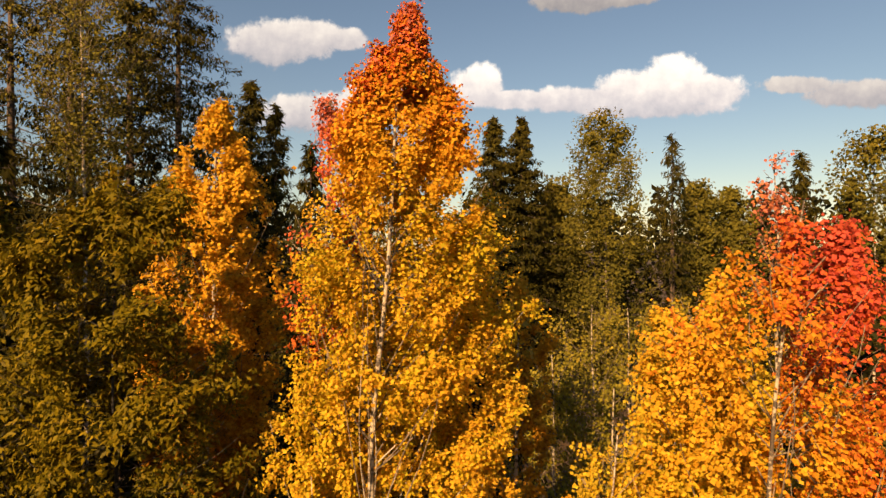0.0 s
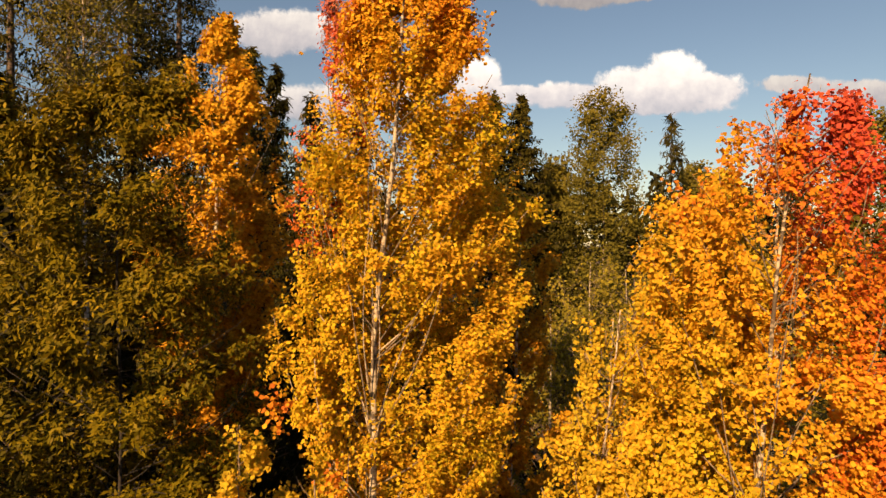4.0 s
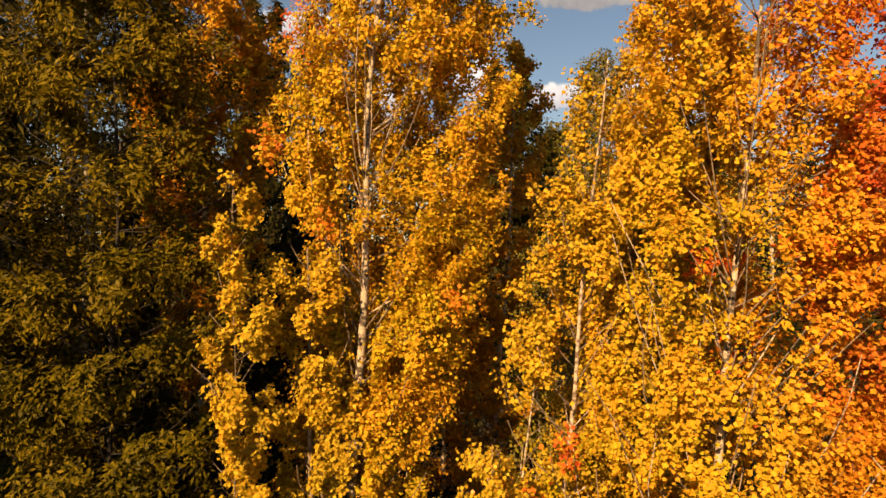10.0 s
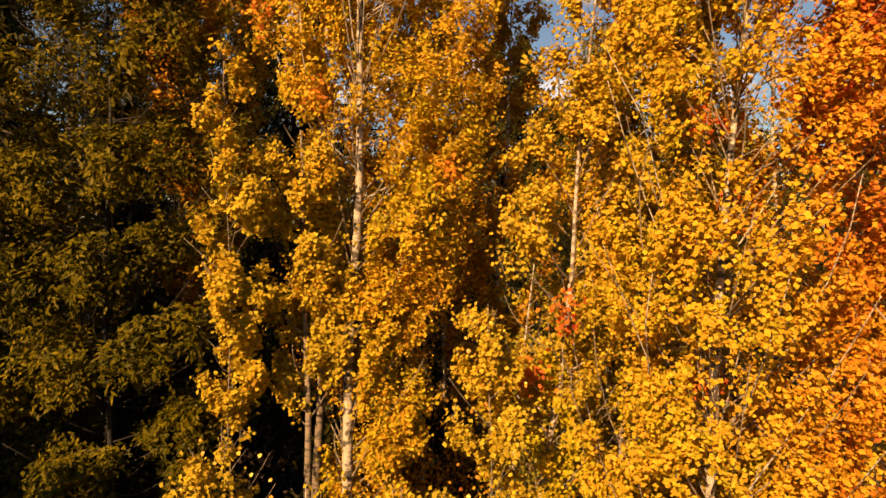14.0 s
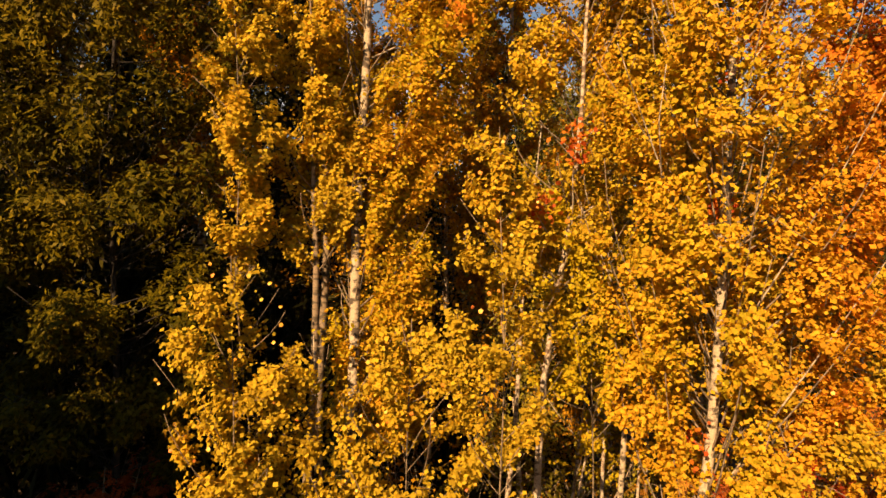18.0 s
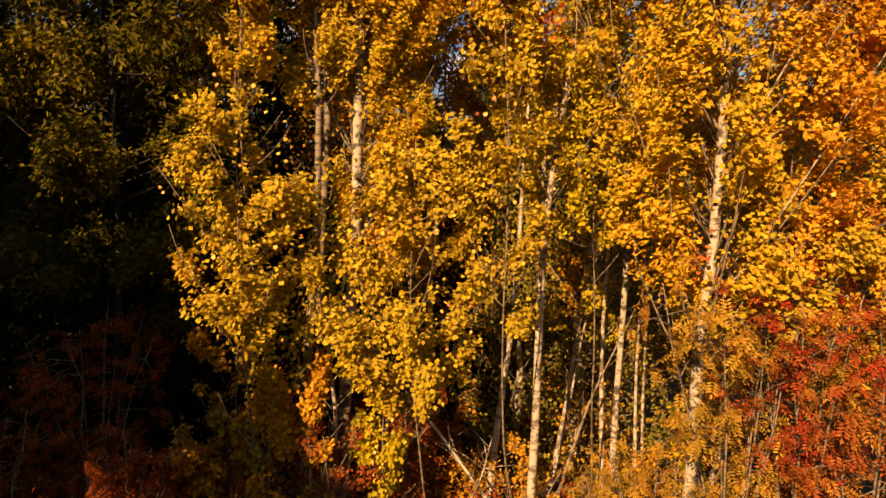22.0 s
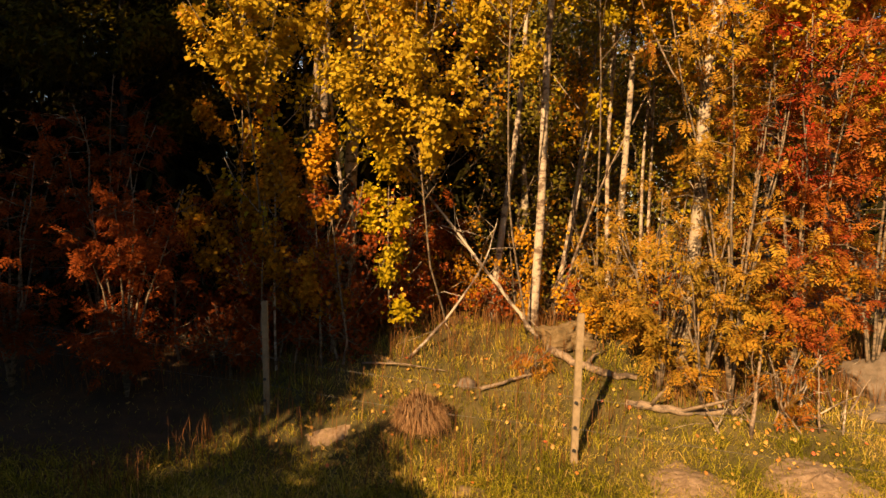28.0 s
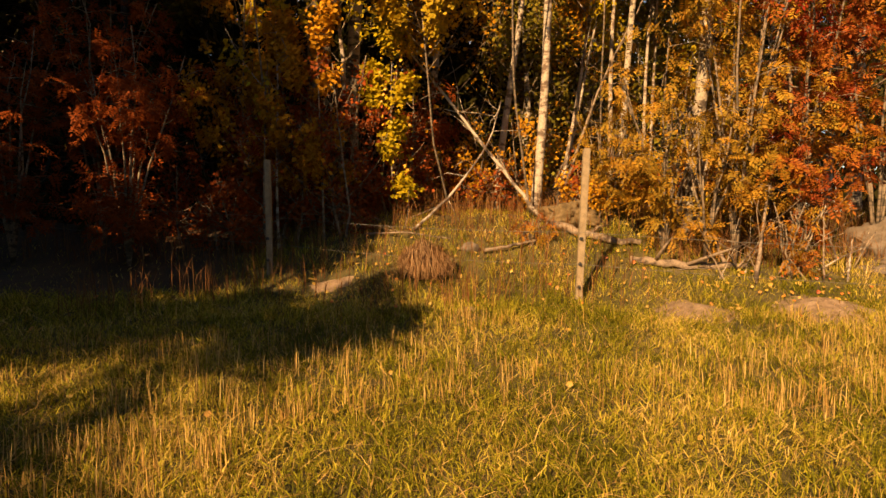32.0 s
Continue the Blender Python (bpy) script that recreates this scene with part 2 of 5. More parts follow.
stone_grey = mottled("lichen_stone", [(0.2, (0.06, 0.05, 0.03)), (0.5, (0.16, 0.12, 0.08)), (0.8, (0.26, 0.21, 0.15))], 5, 0.9, 0.03)
moss_stone = mottled("mossy_stone", [(0.25, (0.045, 0.032, 0.012)), (0.5, (0.15, 0.10, 0.04)), (0.75, (0.28, 0.20, 0.11))], 9, 0.95, 0.03)
dry_earth = mottled("dry_earth", [(0.25, (0.10, 0.06, 0.03)), (0.5, (0.24, 0.16, 0.09)), (0.75, (0.38, 0.27, 0.17))], 14, 0.95, 0.03)
rubber = mottled("black_plastic", [(0.3, (0.02, 0.02, 0.02)), (0.7, (0.04, 0.04, 0.04))], 20, 0.5, 0.002)
wire_metal = mottled("dull_wire", [(0.3, (0.10, 0.09, 0.07)), (0.7, (0.2, 0.19, 0.16))], 20, 0.5, 0.001)


def ground_material():
    m, n, l, p = material("field_ground")
    big, mid, fine = noise_of(n, l, 0.8, 4), noise_of(n, l, 6, 5), noise_of(n, l, 70, 4)
    fac = maths(n, l, "ADD", maths(n, l, "ADD", maths(n, l, "MULTIPLY", big, 0.4), maths(n, l, "MULTIPLY", mid, 0.3)), maths(n, l, "MULTIPLY", fine, 0.3))
    field = ramp(n, l, fac, [(0.3, (0.02, 0.018, 0.005)), (0.5, (0.09, 0.07, 0.016)), (0.7, (0.22, 0.15, 0.045))])
    # leaf litter, with the shade of the woodland floor darkened into its colour
    shaded_litter = ramp(n, l, fac, [(0.3, (0.015, 0.009, 0.004)), (0.5, (0.055, 0.03, 0.012)), (0.7, (0.16, 0.08, 0.022))])
    geo = n.new("ShaderNodeNewGeometry")
    split = n.new("ShaderNodeSeparateXYZ")
    l.new(geo.outputs["Position"], split.inputs[0])
    deep = maths(n, l, "MULTIPLY", maths(n, l, "SUBTRACT", split.outputs["Y"], 7.2), 0.8)
    # carries the dark litter over the shaded left ground; painted shade
    under = maths(n, l, "MINIMUM", maths(n, l, "MULTIPLY", maths(n, l, "SUBTRACT", -2.2, split.outputs["X"]), 1.6), maths(n, l, "MULTIPLY", maths(n, l, "SUBTRACT", split.outputs["Y"], 4.2), 1.6))
    wood = maths(n, l, "ADD", maths(n, l, "MAXIMUM", deep, under), maths(n, l, "SUBTRACT", mid, 0.5), True)
    mix = node(n, "MixRGB")
    l.new(wood, mix.inputs[0])
    l.new(field, mix.inputs[1])
    l.new(shaded_litter, mix.inputs[2])
    l.new(mix.outputs[0], p.inputs["Base Color"])
    p.inputs["Roughness"].default_value = 0.95
    bump = node(n, "Bump", Strength=0.8, Distance=0.04)
    l.new(fac, bump.inputs["Height"])
    l.new(bump.outputs[0], p.inputs["Normal"])
    return m


# ---- mesh helpers ----
def part(name, me, mat, parent=None, label=""):
    """One mesh object, under a thing or a part."""
    if isinstance(me, bmesh.types.BMesh):
        data = bpy.data.meshes.new(name)
        me.to_mesh(data)
        me.free()
        me = data
    if mat is not None and not me.materials:
        me.materials.append(mat)
    ob = new(name, me)
    ob.parent = parent
    if label:
        ob["label"] = label
    return ob


def thing(name, at, label, category, group="", kind=""):
    ob = new(name)
    ob.location = at
    ob.empty_display_size = 0.2
    return tagged(ob, label, category, group, kind)


def gons(name, v, k):
    """A mesh of separate k-cornered faces from an array of corners."""
    v = np.asarray(v, dtype=np.float32).reshape(-1, 3)
    me = bpy.data.meshes.new(name)
    me.vertices.add(len(v))
    me.vertices.foreach_set("co", v.ravel())
    me.loops.add(len(v))
    me.loops.foreach_set("vertex_index", np.arange(len(v), dtype=np.int32))
    me.polygons.add(len(v) // k)
    me.polygons.foreach_set("loop_start", np.arange(0, len(v), k, dtype=np.int32))
    me.update(calc_edges=True)
    return me


def blade_mesh(name, v):
    """A mesh of grass blades: a four-cornered foot and a three-cornered tip on five corners each."""
    v = np.asarray(v, dtype=np.float32).reshape(-1, 3)
    n = len(v) // 5
    base = np.arange(n, dtype=np.int32)[:, None] * 5
    me = bpy.data.meshes.new(name)
    me.vertices.add(len(v))
    me.vertices.foreach_set("co", v.ravel())
    me.loops.add(n * 7)
    me.loops.foreach_set("vertex_index", (base + np.array([0, 1, 2, 4, 4, 2, 3], dtype=np.int32)).ravel())
    me.polygons.add(n * 2)
    me.polygons.foreach_set("loop_start", (np.arange(n, dtype=np.int32)[:, None] * 7 + np.array([0, 4], dtype=np.int32)).ravel())
    me.update(calc_edges=True)
    return me


class Tubes:
    """Collects round, tapering limbs and makes one mesh of them."""

    def __init__(self):
        self.v, self.f, self.n = [], [], 0

    def add(self, points, radii, sides=6):
        p = np.asarray(points, float)
        r = np.asarray(radii, float)
        d = np.gradient(p, axis=0)
        d /= np.linalg.norm(d, axis=1)[:, None] + 1e-9
        ref = np.array([1.0, 0.0, 0.0]) if abs(d[0][0]) < 0.8 else np.array([0.0, 1.0, 0.0])
        u = np.cross(d, ref)
        u /= np.linalg.norm(u, axis=1)[:, None] + 1e-9
        w = np.cross(d, u)
        a = np.arange(sides) * 2 * math.pi / sides
        ring = p[:, None] + r[:, None, None] * (u[:, None] * np.cos(a)[None, :, None] + w[:, None] * np.sin(a)[None, :, None])
        self.v.append(ring.reshape(-1, 3))
        for i in range(len(p) - 1):
            for j in range(sides):
                b, c = self.n + i * sides, (j + 1) % sides
                self.f.append((b + j, b + c, b + sides + c, b + sides + j))
        self.f.append(tuple(self.n + j for j in range(sides))[::-1])
        self.f.append(tuple(self.n + (len(p) - 1) * sides + j for j in range(sides)))
        self.n += len(p) * sides

    def mesh(self, name):
        me = bpy.data.meshes.new(name)
        me.from_pydata(np.concatenate(self.v).tolist(), [], self.f)
        me.polygons.foreach_set("use_smooth", np.ones(len(self.f), dtype=bool))
        me.update()
        return me


def unit(v):
    return v / (np.linalg.norm(v, axis=-1, keepdims=True) + 1e-9)


def lumps(p, scale, seed):
    """A cheap smooth noise of about -1 to 1, for gaps and clumps."""
    r = np.random.RandomState(seed)
    out = np.zeros(len(p))
    for i in range(7):
        k = unit(r.normal(size=3)) * scale * r.uniform(0.6, 1.9)
        out += np.sin(p @ k + r.uniform(0, 6.28))
    return out / 3.2


ROUND = np.array([(0, 0, 0), (0.5, 0.38, 0.12), (0.27, 0.95, -0.02), (-0.27, 0.95, -0.02), (-0.5, 0.38, 0.12)])
LEAF = np.array([(-0.3, 0.02, 0), (0.48, 0.3, 0.11), (0.3, 0.98, -0.02), (-0.48, 0.7, 0.11)])
OVAL = np.array([(0, 0, 0), (0.5, 0.45, 0.10), (0.0, 1.0, -0.06), (-0.5, 0.45, 0.10)])


def leaves(rng, at, size, width, shape, out=None, hang=0.9, face=0.55, sun=0.75, loose=1.0):
    """Corners of one leaf at each place: shape is in leaf widths, lengths and cup depth."""
    n = len(at)
    normal = rng.normal(size=(n, 3)) * loose
    if out is not None:
        normal += out * face * 1.6
    normal += np.array([0, 0, 0.45]) + np.array(SUN_FROM) * sun
    normal = unit(normal)
    along = rng.normal(size=(n, 3)) * 0.7 + np.array([0, 0, -hang])
    along = unit(along - normal * np.sum(along * normal, axis=1, keepdims=True))
    side = np.cross(normal, along)
    s = size * rng.uniform(0.65, 1.25, size=n)
    w = s * width
    k = len(shape)
    v = (at[:, None] + side[:, None] * (shape[None, :, 0] * w[:, None])[..., None]
         + along[:, None] * (shape[None, :, 1] * s[:, None])[..., None]
         + normal[:, None] * (shape[None, :, 2] * w[:, None])[..., None])
    return v.reshape(-1, 3), k


class Spine:
    """The line of a trunk: a few places from its foot to its tip."""

    def __init__(self, places, wiggle=0.03, seed=0):
        self.p = np.array(places, float)
        r = np.random.RandomState(seed)
        self.a, self.b, self.w = r.uniform(0, 6.28), r.uniform(0, 6.28), wiggle

    def at(self, z):
        z = np.asarray(z, float)
        x = np.interp(z, self.p[:, 2], self.p[:, 0]) + self.w * np.sin(z * 1.3 + self.a)
        y = np.interp(z, self.p[:, 2], self.p[:, 1]) + self.w * np.sin(z * 1.1 + self.b)
        return np.stack([x, y, z], -1)


def broadleaf(kind, label, category, group, places, foot, crown, profile, limbs, twigs, per_twig, leaf, leaf_mat, bark,
              seed, width=0.9, shape=ROUND, rise=1.25, twig_len=(0.12, 0.34), spread=0.055, gap=-0.2, gap_scale=5.0, hang=0.9, big_limbs=8, bare=0.0, face=0.55, flat=0.7, drawn=300, fill=0, show=None, sweep=1.2, long=0.5, shift=0.0, back=0.0):
    """A leafy tree. crown: lowest and highest leaf; profile: crown radius at even steps from its foot to its tip."""
    rng = np.random.RandomState(seed)
    spine = Spine(places, 0.03, seed)
    z0, z1 = places[0][2], places[-1][2]
    tree = thing(kind, places[0], label, category, group)
    origin = np.array(places[0], float)
    zs = np.linspace(z0 - 0.15, z1, 22)
    h = (zs - z0) / (z1 - z0)
    radii = foot * (1 - 0.93 * np.clip(h, 0, 1)) * (1 + 0.5 * np.exp(-np.clip(h, 0, 1) * 40)) + 0.004
    t = Tubes()
    t.add(spine.at(zs) - origin, radii, 10)
    stem = part("trunk", t.mesh("trunk"), bark, tree)
    u = (np.arange(limbs) + rng.uniform(0, 1, limbs)) / limbs
    tip_z = crown[0] + (crown[1] - crown[0]) * u
    r = np.interp(u, np.linspace(0, 1, len(profile)), profile) * rng.uniform(0.72, 1.12, limbs)
    az = np.arange(limbs) * 2.399 + rng.normal(size=limbs) * 0.5
    up = rise * rng.uniform(0.6, 1.2, limbs)
    start_z = np.clip(tip_z - r * up, z0 + 0.3, z1 - 0.1)
    start, axis_tip = spine.at(start_z), spine.at(np.minimum(tip_z, z1))
    tip = np.stack([axis_tip[:, 0] + r * np.cos(az), axis_tip[:, 1] + r * flat * np.sin(az), tip_z], -1)
    tip[:, 0] += shift * np.clip((1 - u) * 2.5, 0, 1)
    tip[:, 1] += back * r                               # trunk towards the open side of the crown
    mid = start * 0.5 + tip * 0.5
    mid[:, :2] += (tip - start)[:, :2] * 0.12
    mid[:, 2] -= 0.06 * r
    mid += np.random.RandomState(seed + 9).normal(size=mid.shape) * (0.13 * r)[:, None]
    order = np.argsort(-r)
    small = Tubes()
    tt = np.linspace(0, 1, 6)[:, None]
    for i in range(limbs):
        line = (1 - tt) ** 2 * start[i] + 2 * tt * (1 - tt) * mid[i] + tt ** 2 * tip[i]
        rad0 = foot * 0.13 * (1 - 0.75 * (start_z[i] - z0) / (z1 - z0)) + 0.005
        rad = np.linspace(rad0, 0.004, 6)
        if i in order[:big_limbs]:
            b = Tubes()
            b.add(line - origin, rad, 6)
            part("limb", b.mesh("limb"), bark, stem)
        else:
            small.add(line - origin, rad, 5)
    n = limbs * twigs
    who = np.repeat(np.arange(limbs), twigs)
    w = rng.uniform(0.12, 1.0, n) ** 0.75
    w = w[:, None]
    a = (1 - w) ** 2 * start[who] + 2 * w * (1 - w) * mid[who] + w ** 2 * tip[who]
    way = unit(tip[who] - start[who])
    d = unit(way * 0.55 + rng.normal(size=(n, 3)) * 0.75 + np.array([0, 0, 0.18]))
    length = rng.uniform(*twig_len, n)[:, None] * np.clip(r[who][:, None] / 1.0, 0.45, 1.2)
    low_gap = 0.35 if fill else 0.0                     # looser towards the foot of the crown
    below = 1 - np.clip((a[:, 2] - crown[0]) / (crown[1] - crown[0]), 0, 1)

    def plume(p):
        # foliage gathers in upswept plumes with hollows between them
        c = p - spine.at(np.clip(p[:, 2], z0, z1))
        rho = np.hypot(c[:, 0], c[:, 1])
        return lumps(np.stack([0.4 * c[:, 0] + 0.65 * c[:, 0] / (rho + 0.25), 0.4 * c[:, 1] + 0.65 * c[:, 1] / (rho + 0.25), long * (p[:, 2] - sweep * rho)], -1), gap_scale, seed + 5)

    keep = plume(a) + rng.normal(size=n) * 0.16 > gap + low_gap * below
    a, d, length = a[keep], d[keep], length[keep]
    if fill:
        # upswept shoots all through the crown
        uf = rng.uniform(0, 1, fill) ** 0.9
        rf = np.interp(uf, np.linspace(0, 1, len(profile)), profile)
        b = rng.uniform(0, 6.283, fill)
        ring = np.stack([np.cos(b), flat * np.sin(b), np.zeros(fill)], -1)
        zf = crown[0] + (crown[1] - crown[0]) * uf - 0.22
        af = spine.at(np.minimum(zf, z1)) + ring * (rf * np.sqrt(rng.uniform(0.08, 1.0, fill)) * 0.92)[:, None]
        af[:, 0] += shift * np.clip((1 - uf) * 2.5, 0, 1)
        af[:, 1] += back * rf
        df = unit(ring * 0.35 + np.array([0, 0, 0.9]) + rng.normal(size=(fill, 3)) * 0.3)
        keep = plume(af) + rng.normal(size=fill) * 0.16 > gap - 0.1 + low_gap * (1 - uf)
        a, d = np.concatenate([a, af[keep]]), np.concatenate([d, df[keep]])
        length = np.concatenate([length, (rng.uniform(0.22, 0.55, fill) * np.clip(rf, 0.5, 1.1))[keep, None]])
    step = max(1, len(a) // drawn)
    for i in range(0, len(a), step):
        small.add([a[i] - origin, a[i] + d[i] * length[i] * 0.5 - origin, a[i] + d[i] * length[i] - origin], [0.006, 0.004, 0.002], 3)
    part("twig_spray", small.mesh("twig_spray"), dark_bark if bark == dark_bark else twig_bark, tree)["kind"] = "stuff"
    m = len(a) * per_twig
    who = np.repeat(np.arange(len(a)), per_twig)
    place = a[who] + d[who] * length[who] * rng.uniform(0.15, 1.08, m)[:, None] + rng.normal(size=(m, 3)) * spread
    keep = (place[:, 2] < crown[1] + 0.25) & (plume(place) + rng.normal(size=m) * 0.14 > gap - 0.12 + 0.6 * np.clip((place[:, 2] - crown[0]) / (crown[1] - crown[0]) * 5 - 4, 0, 1))
    if bare > 0:
        keep &= rng.uniform(size=m) > bare
    if show is not None:
        # stretches where the trunk shows between the leaves
        core = spine.at(np.clip(place[:, 2], z0, z1))
        dx, dy = place[:, 0] - core[:, 0], place[:, 1] - core[:, 1]
        cleft = np.minimum(np.abs(dx - 0.12 * dy * np.sign(core[:, 0])), np.abs(dx * 0.88 - dy * 0.47)) < 0.16
        open_ = cleft & (dy < 0.05) & (np.sin(place[:, 2] * 2.3 + seed) + 0.6 * np.sin(place[:, 2] * 5.1) > show) & (place[:, 2] < 15.4)
        keep &= ~(open_ & (rng.uniform(size=m) < 0.94))
    place = place[keep]
    centre = spine.at(np.clip(place[:, 2], z0, z1))
    here = plume(place)
    slope = np.stack([plume(place + e) - here for e in np.eye(3) * 0.05], -1)
    out = unit(unit(place - centre + 1e-6) * 0.7 - unit(slope) * 0.8)
    v, k = leaves(rng, place - origin, leaf, width, shape, out, hang, face, loose=0.8)
    part("crown", gons("crown", v, k), leaf_mat, tree)["kind"] = "stuff"
    return tree


def cluster(tree, at, reach, leaf_mat, seed, count=110, name="turned_branch", label="branch of leaves already turned red"):
    """A bunch of leaves of another colour on a tree."""
    rng = np.random.RandomState(seed)
    p = np.array(at) - np.array(tree.location) + rng.normal(size=(count, 3)) * reach * np.array([0.5, 0.4, 0.62])
    v, k = leaves(rng, p, 0.06, 0.9, ROUND, None)
    part(name, gons(name, v, k), leaf_mat, tree, label)["kind"] = "stuff"


def spruce(label, group, foot_at, top, reach, branches, sprays, seed, spray=0.34, droop=0.35, low=0.06, lean=(0, 0), mat=None, bare=0.0, kind="spruce_tree", wide=0.2, hollow=-0.75):
    """A conifer: a straight trunk, whorls of drooping branches and hanging sprays of needles."""
    rng = np.random.RandomState(seed)
    tree = thing(kind, foot_at, label, "conifer tree", group)
    high = top - foot_at[2]
    t = Tubes()
    zs = np.linspace(-0.2, high, 12)
    line = np.stack([lean[0] * zs / high, lean[1] * zs / high, zs], -1)
    t.add(line, 0.014 * high * (1 - zs.clip(0) / high) + 0.01, 8)
    part("trunk", t.mesh("trunk"), spruce_bark, tree)
    n = branches
    n, sprays, spray = int(n * 1.7), int(sprays * 0.47), spray * 1.22
    u = 1 - (1 - (np.arange(n) + rng.uniform(0, 1, n)) / n) ** 0.85
    u = low + (1 - low) * u
    z = u * high
    length = reach * (1 - u) ** 0.8 * rng.uniform(0.45, 1.15, n) + 0.1
    az = rng.uniform(0, 6.283, n)
    dirs = np.stack([np.cos(az), np.sin(az), np.zeros(n)], -1)
    base = np.stack([lean[0] * u, lean[1] * u, z], -1)
    wood = Tubes()
    every = max(1, n // 70)
    for i in range(0, n, every):
        s = np.linspace(0, 1, 4)[:, None]
        p = base[i] + dirs[i] * length[i] * s + np.array([0, 0, 1]) * (-droop * length[i] * s + 0.45 * droop * length[i] * s ** 3)
        wood.add(p, np.linspace(0.03, 0.006, 4), 3)
    part("branch_work", wood.mesh("branch_work"), spruce_bark, tree)["kind"] = "stuff"
    who = np.repeat(np.arange(n), sprays)
    m = len(who)
    s = rng.uniform(0.08, 1.0, m) ** 0.8
    rise = -droop * s + 0.45 * droop * s ** 3
    p = base[who] + dirs[who] * (length[who] * s)[:, None]
    p[:, 2] += rise * length[who]
    side = np.stack([-dirs[who][:, 1], dirs[who][:, 0], np.zeros(m)], -1)
    off = rng.normal(size=m) * 0.16 * length[who] * (1.1 - s * 0.6)
    p += side * off[:, None]
    p += rng.normal(size=(m, 3)) * 0.05
    p[:, 2] -= np.abs(off) * 0.35

    def bough(q):
        # boughs with dark hollows between them
        return lumps(q * np.array([1, 1, 1.7]), 20.0 / max(2.0, reach), seed)

    thick = bough(p) + rng.normal(size=m) * 0.2 > hollow
    p, who, m = p[thick], who[thick], int(thick.sum())
    if bare > 0:
        p = p[rng.uniform(size=m) > bare]
        who = who[:len(p)]
    m = len(p)
    here = bough(p)
    slope = np.stack([bough(p + e) - here for e in np.eye(3) * 0.1], -1)
    out = unit(unit(np.stack([p[:, 0], p[:, 1], np.zeros(m)], -1) + 1e-6) * 0.8 - unit(slope) * 0.8)
    v, k = leaves(rng, p, spray, wide, OVAL, out, 1.3, 0.8, loose=0.7)
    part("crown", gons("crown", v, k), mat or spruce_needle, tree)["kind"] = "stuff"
    return tree


# ---- ground ----
def rise_at(x, y):
    """Height of the ground: a gentle field, a bank up to the trees, then nearly level woodland."""
    x, y = np.asarray(x, float), np.asarray(y, float)
    field = 0.19 + 0.075 * (np.clip(y, -12, 5.0) - 3.1)
    side = np.clip((x + 2.6) / 2.0, 0, 1)                     # the bank starts later at the shady side
    begin = 5.9 - 0.9 * side
    bank = np.clip(y - begin, 0, 2.3) * (0.26 + 0.09 * side)
    back = np.clip(y - 8.0, 0, 60) * 0.012
    rough = 0.03 * np.sin(x * 2.1 + 0.7) * np.sin(y * 1.7) + 0.018 * np.sin(x * 5.3 + y * 3.1)
    return field + bank + back + rough * np.clip(2.5 - np.abs(y - 5) / 10, 0, 1)


def build_ground():
    def steps(near, fine, far):
        inner = np.arange(-near, near + 1e-6, fine)
        outer = near * np.geomspace(1, far / near, 26)[1:]
        return np.concatenate([-outer[::-1], inner, outer])
    xs, ys = steps(9.0, 0.15, 3000), steps(9.0, 0.15, 3000)
    gx, gy = np.meshgrid(xs, ys)
    gz = rise_at(gx, gy)
    v = np.stack([gx, gy, gz], -1).reshape(-1, 3)
    nx, ny = len(xs), len(ys)
    i = (np.arange(ny - 1)[:, None] * nx + np.arange(nx - 1)[None, :]).ravel()
    f = np.stack([i, i + 1, i + 1 + nx, i + nx], -1)
    me = bpy.data.meshes.new("ground")
    me.from_pydata(v.tolist(), [], f.tolist())
    me.polygons.foreach_set("use_smooth", np.ones(len(f), dtype=bool))
    ob = part("ground", me, ground_material())
    return tagged(ob, "grassy field edge rising as a bank to leaf-littered woodland", "ground", kind="structure")


ground = build_ground()


def foot(x, y, sink=0.0):
    return (x, y, float(rise_at(x, y)) - sink)


